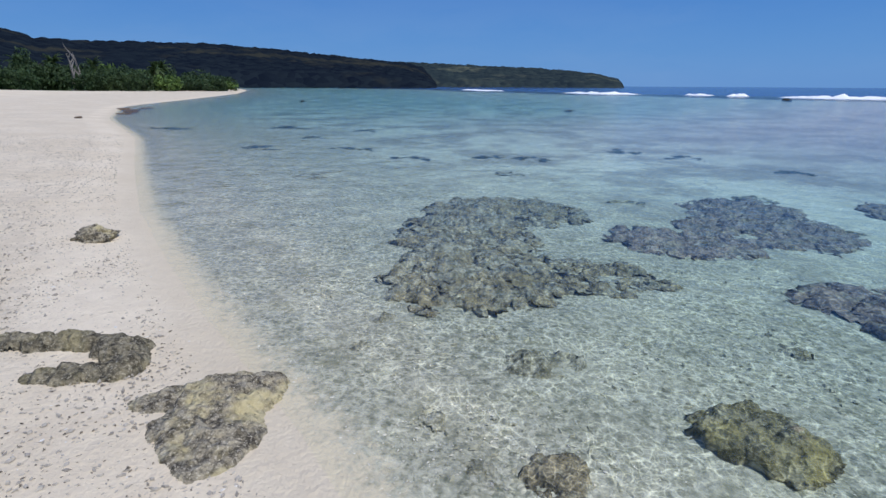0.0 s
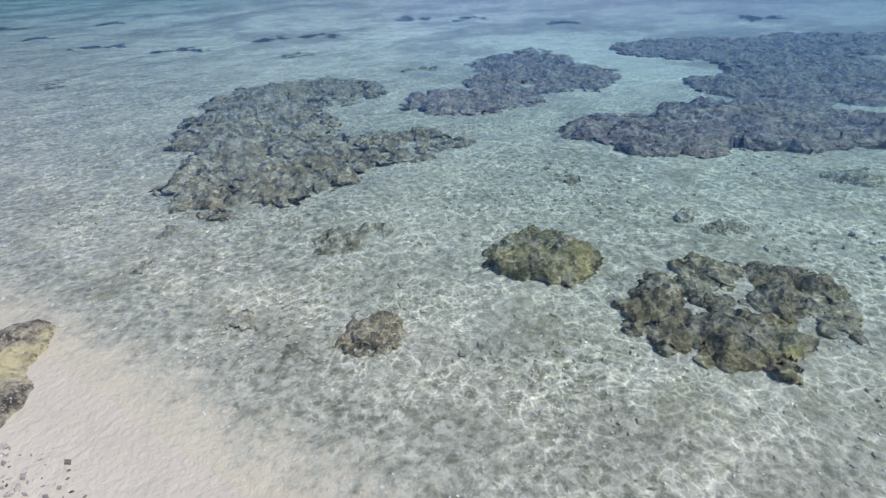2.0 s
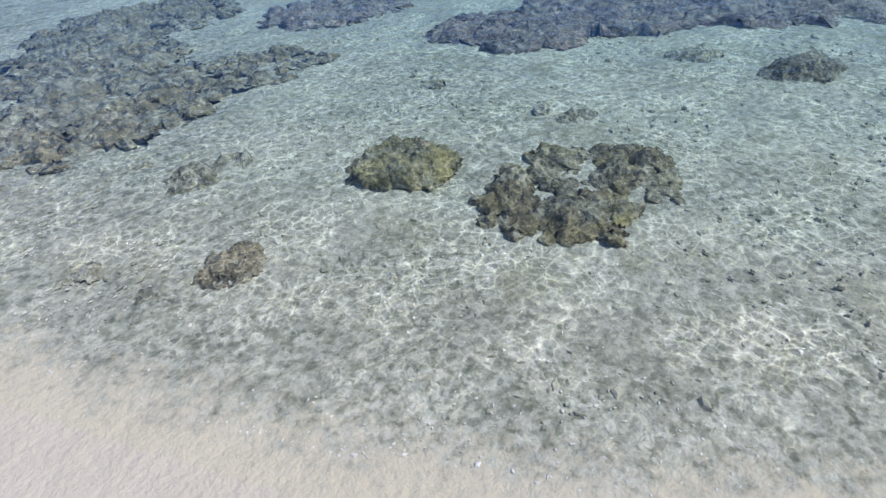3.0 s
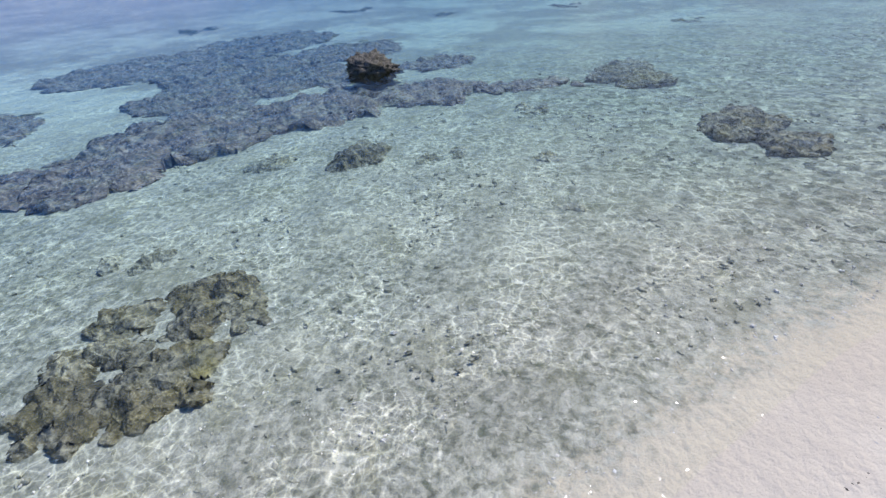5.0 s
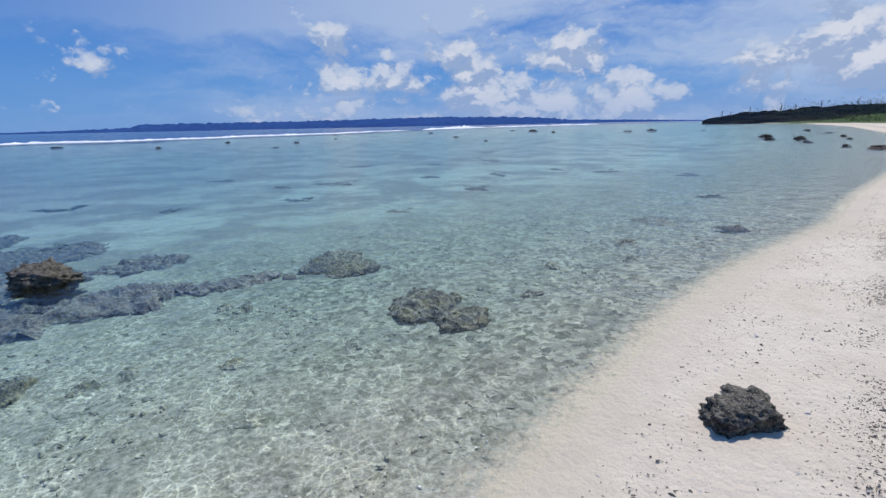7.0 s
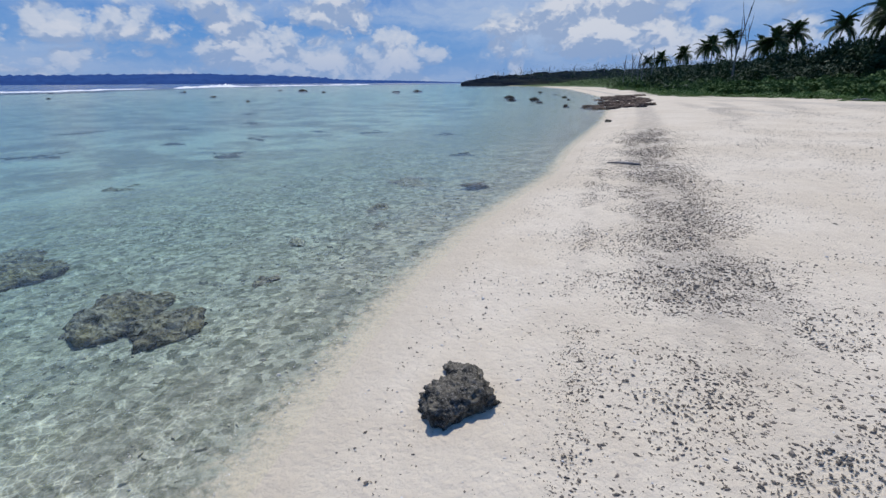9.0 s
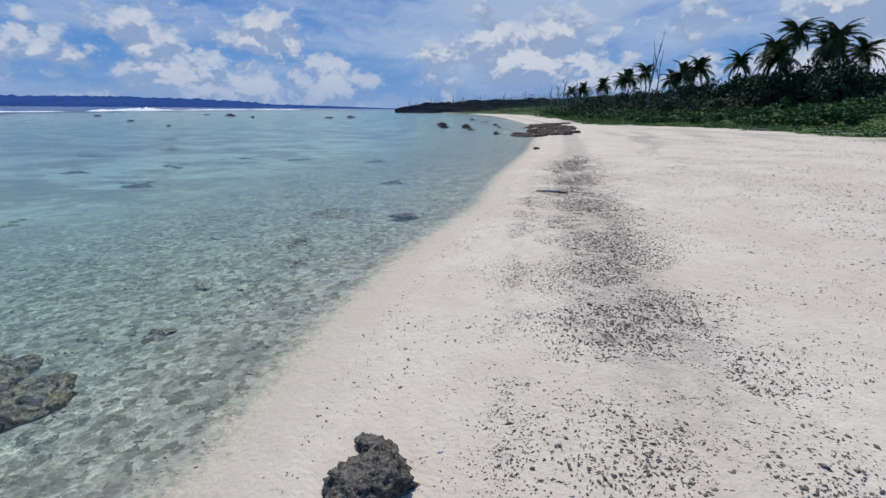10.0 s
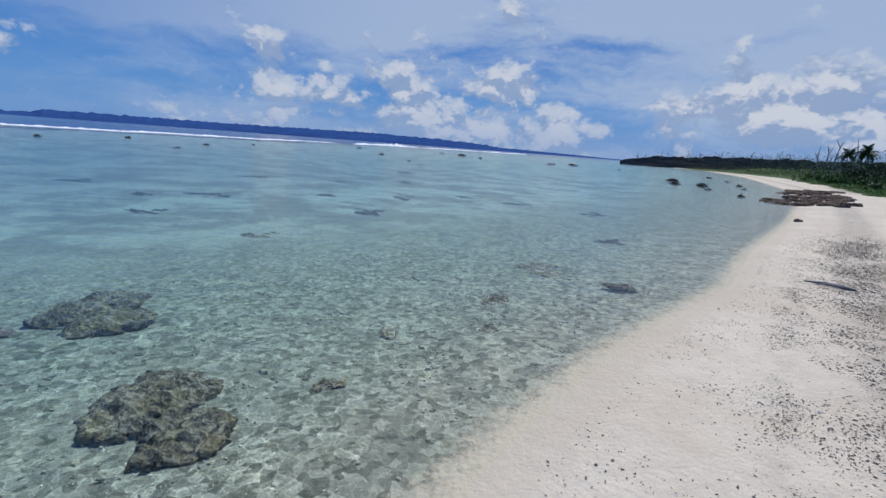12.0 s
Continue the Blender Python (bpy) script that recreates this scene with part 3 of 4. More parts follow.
# ---- the reef heads and coral patches in the shallows ----
def coral(lobes, seed, label, mat=CORAL, step=0.045, rough=0.35, fine=0.03, name="coral_mound", cut=-0.03, patchy=0.13, steep=0.8, broken=0.06, blocks=0.035, lip=0.0):
    lobes = [(*l[:5], l[5] * 0.62) for l in lobes]
    return tagged(heap(name, lobes, mat, step, seed, rough, fine, top_cut=cut, patchy=patchy, grain=0.014, steep=steep, broken=broken, blocks=blocks, lip=lip), label, "coral", "coral in the shallows")


coral([(0.6, 5.85, 0.75, 1.0, 0, 0.17), (0.85, 7.4, 0.95, 1.4, 0, 0.17), (1.55, 8.9, 1.3, 1.0, 0, 0.16), (1.95, 5.85, 0.85, 0.55, 8, 0.15), (1.33, 5.2, 0.2, 0.15, 0, 0.16)],
      1.3, "broad brown submerged coral platform with a ragged dark edge", step=0.034, rough=0.2, fine=0.05, steep=0.3, patchy=0.1, blocks=0.06, lip=0.07)
coral([(3.7, 7.25, 1.0, 0.62, -20, 0.17), (5.3, 8.0, 1.3, 1.1, 30, 0.17), (5.7, 9.4, 1.0, 0.8, 0, 0.16)],
      2.9, "grey-brown submerged coral platform under clear water", mat=CORAL_PURPLE, step=0.045, rough=0.22, fine=0.05, steep=0.3, patchy=0.1, blocks=0.06, lip=0.07)
coral([(4.75, 5.0, 0.85, 0.72, -45, 0.18), (6.0, 4.7, 1.15, 1.0, -40, 0.19), (7.1, 3.6, 1.0, 0.75, -45, 0.2), (7.75, 2.45, 0.8, 0.5, -55, 0.2), (8.2, 1.25, 0.65, 0.3, -65, 0.2), (7.8, 5.6, 1.3, 1.0, -40, 0.2), (9.3, 6.4, 1.3, 0.9, -40, 0.18), (8.9, 4.4, 1.0, 0.8, -40, 0.18), (10.6, 5.0, 1.3, 0.8, -45, 0.17), (11.6, 7.4, 1.7, 1.2, -40, 0.17), (9.2, 8.6, 1.7, 1.1, -35, 0.17), (9.6, 2.9, 0.8, 0.4, -55, 0.16)],
      4.4, "long dark coral ridge lying just under the surface", step=0.055, rough=0.2, fine=0.05, steep=0.3, patchy=0.1, blocks=0.06, lip=0.07, mat=CORAL_PURPLE)
coral([(2.24, 3.22, 0.36, 0.29, -25, 0.26), (2.40, 3.12, 0.22, 0.2, 0, 0.26)],
      5.2, "rounded coral head with yellow-green algae on top", CORAL_YELLOW, 0.018, 0.15, 0.04, cut=-0.01, patchy=0.03, steep=0.45, lip=0.04, broken=0.02)
rnd = random.Random(66)
clumps = [(2.5, 2.3, 0.2, 0.18, 0, 0.16), (2.98, 2.62, 0.26, 0.16, -20, 0.16), (3.34, 2.2, 0.2, 0.14, 20, 0.17), (2.78, 2.36, 0.2, 0.15, 0, 0.15), (3.06, 2.3, 0.19, 0.14, 30, 0.16), (2.62, 2.06, 0.2, 0.12, 0, 0.14)]
for _ in range(17):
    a, q = rnd.uniform(0, 6.283), math.sqrt(rnd.random())
    r = rnd.uniform(0.07, 0.17)
    clumps.append((2.88 + 0.60 * q * math.cos(a), 2.34 + 0.40 * q * math.sin(a), r * 1.2, r, rnd.uniform(0, 180), rnd.uniform(0.05, 0.13)))
clumps = [(*c[:5], c[5] * 0.8) for c in clumps] + [(2.9, 2.36, 0.66, 0.42, 0, 0.16)]
coral(clumps, 6.6, "dark broken coral patch in clear shallow water", CORAL_DARK, 0.016, 0.45, 0.03, patchy=0.16, steep=0.6, broken=0.07, lip=0.025)
coral([(2.88, 2.02, 0.15, 0.12, 20, 0.12)], 7.1, "small yellowish coral knob beside a dark patch", CORAL_YELLOW, 0.02, 0.3, 0.02)
coral([(1.05, 2.91, 0.2, 0.17, 30, 0.2)], 8.4, "small pinkish-brown coral stone under shallow water", CORAL, 0.02, 0.3, 0.02)
coral([(0.66, 2.87, 0.13, 0.17, 20, 0.12)], 9.1, "low olive coral stone near the water's edge", CORAL_PALE, 0.02, 0.35, 0.015)
coral([(1.2, 4.05, 0.32, 0.22, 10, 0.18)], 10.7, "low olive coral lump on the sea bed", CORAL_PALE, 0.025)
coral([(5.5, 2.4, 0.36, 0.22, -35, 0.2), (5.85, 2.3, 0.2, 0.12, 0, 0.15)], 12.2, "domed coral lump with a dark underside", CORAL_DARK, 0.035)
coral([(4.75, 0.4, 0.34, 0.2, -20, 0.06)], 13.5, "flat greenish patch of algae-covered rubble", CORAL_PALE, 0.035, 0.5, 0.02)
coral([(5.65, 1.62, 0.34, 0.14, -40, 0.1)], 14.8, "low brown coral streak on pale sand", CORAL_PALE, 0.035, 0.4)
coral([(5.3, 3.22, 0.28, 0.18, -40, 0.12)], 15.3, "low brown coral lump on pale sand", CORAL_PALE, 0.035, 0.4)
coral([(6.75, -1.05, 0.42, 0.33, -30, 0.2), (6.2, -1.3, 0.33, 0.27, -10, 0.17), (6.45, -0.85, 0.25, 0.2, 0, 0.17)],
      16.1, "brown coral head with a flat pitted top", CORAL_DARK, 0.022, 0.25, 0.04, steep=0.4, lip=0.04)
coral([(8.95, 0.05, 0.6, 0.36, -30, 0.2), (8.4, -0.25, 0.40, 0.26, -40, 0.17)], 17.9, "flat-topped brown coral patch under the surface", CORAL_DARK, 0.035, 0.3, 0.04, steep=0.4, lip=0.05)
coral([(6.72, -2.22, 0.2, 0.12, -40, 0.12)], 18.6, "small dark coral lump on rubble", CORAL_DARK, 0.025, 0.3, 0.02)
coral([(8.65, -4.4, 0.36, 0.2, -40, 0.14)], 19.4, "dark green coral patch in the shallows", CORAL_DARK, 0.04, 0.45)
coral([(7.75, -2.85, 0.16, 0.1, 0, 0.1)], 20.4, "small coral lump in the shallows", CORAL_PALE, 0.03)
LUMPS = [(0.84, 4.46, 0.1), (0.01, 4.68, 0.1), (-0.13, 4.16, 0.08), (0.42, 3.32, 0.09), (3.62, 3.05, 0.14), (3.55, 3.32, 0.1), (7.2, 1.0, 0.2), (5.71, 0.67, 0.15), (3.2, 4.3, 0.1), (7.6, -3.9, 0.12)]
for j, (x, y, r) in enumerate(LUMPS):
    coral([(x, y, r * 1.2, r * 0.8, 40 * j, 0.6 * r + 0.03)], 30 + j, "fist-sized dark coral lump on the sea bed", CORAL_PALE, 0.025, 0.3, 0.015)
# flat patches farther out, dark streaks when seen at a slant
STREAKS = [(15.5, 4.45), (16.7, 7.8), (23.4, 5.3), (21.7, -3.2), (17.5, -4.1), (21.8, -6.1), (16.5, 1.4), (20.6, 0.5), (21.2, -10.7), (18.0, -12.2), (12.8, -9.1), (30, -8), (20.2, 2.3),
           (13.5, -1.3), (28.9, -0.6), (28.2, -4.3), (23.2, -9.1), (10.25, -5.9), (38.8, -10), (-2.46, 12.1), (2.0, 13.0), (6.4, 17.8), (7.8, 16.4), (9.4, 13.6), (-2.4, 17.7), (1.9, 16.2),
           (6.2, 8.2), (-7.2, 26.3), (-11.5, 23.7), (6.4, 10.4), (3.8, 9.9), (3.0, 15.9), (-3.2, 25.1), (-4.6, 21.2), (-5.5, 17.3), (-0.5, 15.6), (12.0, 8.5), (11.2, 5.4), (13.5, 11.0)]
# larger and, past 15 m, blacker with distance, fitted to the camera's view
for j, (x, y) in enumerate(STREAKS):
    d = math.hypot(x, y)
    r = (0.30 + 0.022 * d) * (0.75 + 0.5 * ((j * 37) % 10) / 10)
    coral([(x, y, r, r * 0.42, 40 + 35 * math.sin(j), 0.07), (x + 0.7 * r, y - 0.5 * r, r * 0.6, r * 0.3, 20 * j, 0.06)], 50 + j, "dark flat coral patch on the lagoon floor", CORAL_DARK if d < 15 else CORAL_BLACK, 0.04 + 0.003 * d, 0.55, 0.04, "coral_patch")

# ---- rocks that stand clear of the water and on the sand ----
rock = boulder("beach_boulder", 3.89, -2.40, floor_at(3.89, -2.40) - 0.02, (0.235, 0.20, 0.12), 3, REEF, -124.8, 0.16, 5, 0.17,
               [(0.62, -0.78, -0.1, 0.56), (-0.98, -0.15, 0.1, 0.66), (-0.45, -0.1, 0.9, 0.62), (0.1, -0.6, 0.8, 0.72), (0.9, 0.3, 0.3, 0.72), (-0.6, 0.75, 0.3, 0.66)], (0.45, 0.5, 0.6, 0.35))
tagged(rock, "dark pitted reef boulder lying on pale sand", "rock")
rock = boulder("rock_chip", 4.12, -2.58, floor_at(4.12, -2.58) - 0.01, (0.12, 0.07, 0.05), 8, REEF, 20, 0.3, 4, 0.16)
tagged(rock, "thin dark reef chip beside a boulder", "rock")
rock = boulder("reef_boulder", 8.2, 3.3, -0.17, (0.50, 0.42, 0.23), 12, REEF, 20, 0.27, 5, 0.2)
tagged(rock, "brown weathered boulder standing out of the lagoon", "rock")
rock = boulder("flat_stone", 8.85, -6.42, -0.1, (0.24, 0.14, 0.07), 14, REEF, 40, 0.35, 4, 0.12)
tagged(rock, "low dark stone just breaking the water", "rock")
rock = boulder("sand_stone", -3.45, 6.42, floor_at(-3.45, 6.42) - 0.03, (0.24, 0.20, 0.11), 17, BEDROCK, 10, 0.35, 4, 0.14)
tagged(rock, "low olive reef stone on the sand", "rock")
rock = boulder("tide_stone", 16.1, -19.2, floor_at(16.1, -19.2) - 0.03, (0.16, 0.11, 0.10), 19, REEF, 30, 0.35, 3, 0.12)
tagged(rock, "small dark stone at the water's edge", "rock")

# ---- far rocks, slabs and surf ----
FAR_ROCKS = [(125, 4, 1.5), (74.7, -14.9, 1.1), (53.9, -14, 0.6), (130, -41, 1.8), (115, -41, 2.6), (94, -37.5, 1.2), (88, -49.5, 2.2), (91, -56, 2.6), (39.2, -34.5, 1.2), (33.5, -32.6, 0.9),
             (27.8, -29.5, 0.9), (25.7, -30.6, 0.5), (79, -58, 1.0), (64.5, -63.6, 1.4), (62.9, 37.8, 1.5), (69, 34.5, 1.7), (57.6, 19.4, 1.0), (72.8, 16.2, 1.0), (51.2, 7, 0.9), (65.2, 6.6, 1.1),
             (79.4, 2.5, 0.6), (120, -18, 2.2), (45.6, -40, 1.7), (38.4, -36.8, 1.4), (10, 39, 0.8), (49.8, 74.5, 2.0), (-14.3, 57, 0.8), (110, -39.5, 2.0), (36.5, -39.5, 0.6), (42.0, -45.0, 0.9), (53.0, -55.0, 1.0)]
rock_meshes = [boulder_mesh("lagoon_rock", (1, 0.8, 0.62), 40 + j, 0.4, 3, fine=0.14) for j in range(6)]
for j, (x, y, w) in enumerate(FAR_ROCKS):
    ob = part("lagoon_rock", rock_meshes[j % 6], BLACK_ROCK)
    ob.matrix_world = pose(x, y, -0.12 * w, 0, 0, 67 * j) @ Matrix.Diagonal((w * 0.45, w * 0.42, w * (0.2 + 0.05 * (j % 3)), 1))
    tagged(ob, "black weathered rock standing in the shallow lagoon", "rock", "rocks on the reef flat")


def slab_mesh(seed):
    rnd = random.Random(seed)
    bm = bmesh.new()
    bmesh.ops.create_grid(bm, x_segments=14, y_segments=14, size=1.0)
    for v in bm.verts:
        a = math.atan2(v.co.y, v.co.x)
        r = max(abs(v.co.x), abs(v.co.y))
        rim = 0.75 + 0.28 * noise.noise((math.cos(a) * 1.3, math.sin(a) * 1.3, seed * 3.3))
        v.co = Vector((math.cos(a) * r * rim, math.sin(a) * r * rim, (0.22 if r < 0.93 else -0.1) + 0.06 * noise.fractal((v.co.x * 3, v.co.y * 3, seed), 0.8, 2, 4)))
    me = bpy.data.meshes.new("beach_slab")
    bm.to_mesh(me)
    bm.free()
    me.shade_smooth()
    return me


slabs = [slab_mesh(j) for j in range(5)]
rnd = random.Random(5)
for j in range(120):
    s = rnd.uniform(36, 62)
    n = float(shore(s)) + max(-2.2, min(1.8, rnd.gauss(-0.4, 1.3))) - (s - 36) * 0.06
    x, y = xy(s, n)
    ob = part("beach_slab", slabs[j % 5], SLAB)
    w = rnd.uniform(0.2, 0.95)
    ob.matrix_world = pose(x, y, max(floor_at(x, y), -0.08) + 0.02, rnd.uniform(-5, 5), rnd.uniform(-5, 5), rnd.uniform(0, 360)) @ Matrix.Diagonal((w, w * 0.6, rnd.uniform(0.3, 0.6), 1))
    tagged(ob, "reddish-brown weathered rock slab at the water's edge", "rock", "slabs at the water's edge")
for j, (x, y, w) in enumerate([(-20.9, 36.8, 1.0), (-22.2, 38.2, 0.7), (-17.4, 26.5, 0.4), (-19.6, 34.6, 0.9), (-18.6, 32.2, 0.7), (-21.4, 39.6, 0.8)]):
    ob = part("beach_slab", slabs[j % 5], SLAB)
    ob.matrix_world = pose(x, y, max(floor_at(x, y), -0.05) + 0.01, 0, 0, 50 * j) @ Matrix.Diagonal((w, w * 0.5, 0.3, 1))
    tagged(ob, "brown rock slab on the sand at the water's edge", "rock", "slabs at the water's edge")


def surf(s0, s1, height, width, seed, off=0.0):
    """A breaking wave on the reef edge: a ragged ridge of foam."""
    S = np.linspace(s0, s1, max(24, int((s1 - s0) * 1.4)))
    W = np.linspace(-1, 1, 11)
    A, B = np.meshgrid(S, W, indexing="ij")
    taper = np.clip(np.minimum(S - s0, s1 - S) / (0.18 * (s1 - s0)), 0, 1) ** 0.6
    wob = np.array([noise.fractal((v * 0.16, seed, 0), 0.8, 2, 3) for v in S])
    ridge_h = height * taper * (0.75 + 0.5 * np.array([noise.fractal((v * 0.7, seed, 4), 0.8, 2, 4) for v in S]))
    N = reef(A) + off + B * width + wob[:, None] * 1.5
    X, Y = xy(A, N)
    lump = hash_noise(X, Y, 0.9, seed, 3)
    Z = np.clip(ridge_h[:, None] * np.maximum(0, 1 - np.abs(B) ** 1.5) * (1 + 0.6 * lump), 0, None) + 0.015
    Z = np.where(np.abs(B) > 0.99, -0.02, Z)
    me = grid_mesh("surf", X, Y, Z)
    flip_up(me)
    tagged(part("surf", me, FOAM), "white foam of a wave breaking on the reef edge", "breaking wave", "surf along the reef")


for j, (a, b, h, w, o) in enumerate([(-150, -118, 0.4, 1.6, 6), (-80, -59, 0.45, 1.8, 0), (-50, -44, 0.5, 1.2, 3), (-40, -37, 0.5, 1.2, 0), (-30, 8, 0.5, 1.8, 0), (10, 95, 0.3, 1.4, 1), (84, 150, 0.25, 1.4, 4),
                                     (160, 250, 0.6, 2.4, 0), (255, 330, 0.5, 2.4, 8), (340, 430, 0.6, 2.4, 10), (-9, -5, 0.9, 1.4, 4), (210, 240, 1.1, 2.6, 6)]):
    surf(a, b, h, w, 3.7 * j + 1, o)


# ---- hills, headlands and the far island ----
def ridge(name, azs, els, d0, d1, mat, bumps, seed, label, step=0.12, rows=16, base=-0.5):
    """A long hill seen over water: its skyline rises by the given degrees at the given compass directions."""
    A = np.arange(azs[0], azs[-1] + step / 2, step)
    R = np.concatenate([np.linspace(0, 1, rows), [1.15, 1.5]])
    AA, RR = np.meshgrid(A, R, indexing="ij")
    top = np.tan(np.radians(np.interp(A, azs, els))) * d1 + 1.6
    D = d0 + (d1 - d0) * RR
    X = 1.8 + D * np.sin(np.radians(AA))
    Y = -0.3 + D * np.cos(np.radians(AA))
    prof = np.where(RR <= 1, 0.16 + 0.84 * RR ** 0.8, 1 - (RR - 1) * 0.8)
    prof = np.where(RR == 0, 0, prof)
    rough = hash_noise(X, Y, 1.0 / (bumps * 5), seed, 4) * bumps
    Z = top[:, None] * prof + rough * np.clip(RR * 6, 0, 1) * np.clip(top[:, None] / (bumps * 3), 0, 1)
    Z[:, 0] = base
    me = grid_mesh(name, X, Y, Z)
    flip_up(me)
    tagged(part(name, me, mat), label, "hill", kind="structure")


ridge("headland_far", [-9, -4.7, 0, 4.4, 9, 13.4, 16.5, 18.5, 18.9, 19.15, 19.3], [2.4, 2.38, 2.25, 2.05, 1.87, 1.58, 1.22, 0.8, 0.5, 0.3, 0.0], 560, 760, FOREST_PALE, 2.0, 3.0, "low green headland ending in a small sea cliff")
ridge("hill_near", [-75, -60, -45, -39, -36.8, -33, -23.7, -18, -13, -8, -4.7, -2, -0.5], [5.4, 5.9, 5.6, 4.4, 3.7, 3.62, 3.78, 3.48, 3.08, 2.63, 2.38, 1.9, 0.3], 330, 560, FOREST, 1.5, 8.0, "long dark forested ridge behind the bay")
ridge("island", [55, 60, 66, 68.5, 69.2, 75.6, 85, 92, 99, 105, 109.5, 111.9, 113, 120, 126.5], [0.03, 0.1, 0.25, 0.32, 0.62, 0.68, 0.72, 0.82, 0.9, 0.82, 0.68, 0.5, 0.34, 0.2, 0.03], 2300, 2700, ISLAND, 6.0, 5.0, "long low island on the horizon, coloured blue for haze", 0.08)
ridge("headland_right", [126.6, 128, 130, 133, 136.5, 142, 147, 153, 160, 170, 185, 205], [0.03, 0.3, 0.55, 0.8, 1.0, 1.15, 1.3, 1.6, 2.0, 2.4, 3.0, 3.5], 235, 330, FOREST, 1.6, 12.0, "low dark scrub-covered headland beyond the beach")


# ---- plants ----
def leaf_cloud(name, centres, per, leaf, seed, squash=0.8):
    """Many small folded leaves round clump centres (x, y, z, radius)."""
    rng = np.random.default_rng(seed)
    verts, faces = [], []
    for cx, cy, cz, r in centres:
        v = rng.normal(size=(per, 3))
        v /= np.linalg.norm(v, axis=1)[:, None]
        pos = np.array([cx, cy, cz]) + v * (r * rng.uniform(0.55, 1.05, (per, 1))) * np.array([1, 1, squash])
        for p in pos:
            if p[2] < 0.02:
                p[2] = rng.uniform(0.02, 0.15)
            a = rng.normal(size=3)
            a /= np.linalg.norm(a)
            b = np.cross(a, rng.normal(size=3))
            b /= np.linalg.norm(b) + 1e-9
            l = leaf * rng.uniform(0.6, 1.4)
            i = len(verts)
            mid = np.cross(a, b) * l * 0.15
            verts += [(p - a * l).tolist(), (p + b * l * 0.45 + mid).tolist(), (p + a * l).tolist(), (p - b * l * 0.45 + mid).tolist()]
            faces += [(i, i + 1, i + 2), (i, i + 2, i + 3)]
    me = bpy.data.meshes.new(name)
    me.from_pydata(verts, [], faces)
    return me


def shrub_mesh(seed, per=46, leaf=0.11, spread_=0.8, tall=1.0):
    r = random.Random(seed)
    c = []
    for _ in range(20):
        a, q = r.uniform(0, 6.283), spread_ * math.sqrt(r.random())
        c.append((math.cos(a) * q, math.sin(a) * q, tall * r.uniform(0.12, 1.0) * (1.05 - 0.6 * q), r.uniform(0.2, 0.38)))
    return leaf_cloud("shrub", c, per, leaf, seed)


shrubs = [shrub_mesh(j) for j in range(6)]
for m_ in shrubs:
    m_.materials.append(LEAF)
creepers = [shrub_mesh(20 + j, 40, 0.1, 1.0, 0.55) for j in range(4)]
for m_ in creepers:
    m_.materials.append(LEAF_BRIGHT)
darks = [shrub_mesh(30 + j, 120, 0.06, 0.75, 1.25) for j in range(5)]
for m_ in darks:
    m_.materials.append(LEAF_DARK)
rnd = random.Random(11)


def plant(name, me, x, y, w, h, label, group):
    ob = new(name, me)
    ob.matrix_world = pose(x, y, floor_at(x, y) - 0.05, 0, 0, rnd.uniform(0, 360)) @ Matrix.Diagonal((w, w, h, 1))
    return tagged(ob, label, "shrub", group)


def green_edge(s):
    return float(np.interp(s, GREEN_S, GREEN_N))


for j in range(150):
    s = 18 + 95 * rnd.random() ** 1.3
    e = abs(rnd.gauss(0, 2.0))
    x, y = xy(s, green_edge(s) - e + 0.3)
    w = rnd.uniform(0.5, 1.2)
    plant("beach_creeper", creepers[j % 4], x, y, w, rnd.uniform(0.18, 0.4), "low bright green creeper at the edge of the sand", "creepers along the sand")
for j in range(230):
    s = 12 + 120 * rnd.random() ** 1.2
    e = 3 + 26 * rnd.random() ** 0.9
    x, y = xy(s, green_edge(s) - e)
    w = rnd.uniform(1.0, 2.1)
    plant("shrub", shrubs[j % 6], x, y, w, w * rnd.uniform(0.55, 0.85), "dense green beach shrub behind the sand", "shrubs behind the beach")
for j in range(120):
    az = rnd.uniform(146, 185)
    d = rnd.uniform(70, 104) + max(0, 158 - az) * 3.5
    x, y = polar(az, d)
    w = rnd.uniform(2.0, 3.4)
    plant("tree_thicket", darks[j % 5], x, y, w, w * rnd.uniform(0.6, 0.85), "dark leafy thicket below the palms", "dark thickets")
for j in range(34):
    az = rnd.uniform(156, 174)
    x, y = polar(az, rnd.uniform(78, 98))
    w = rnd.uniform(2.6, 3.6)
    plant("tree_thicket", darks[j % 5], x, y, w, w * rnd.uniform(0.8, 1.15), "tall dark leafy trees among the palm trunks", "dark thickets")
for j in range(70):
    az = rnd.uniform(-44, -22.5)
    d = rnd.uniform(135, 190)
    x, y = polar(az, d)
    s, n = sn(x, y)
    w = rnd.uniform(3.2, 5.6)
    plant("bay_tree", darks[j % 5] if j % 7 else shrubs[j % 6], x, y, w, w * rnd.uniform(0.7, 1.3) * (1.0 if az < -27 else 0.7), "dark green leafy tree behind the bay beach", "trees behind the bay")


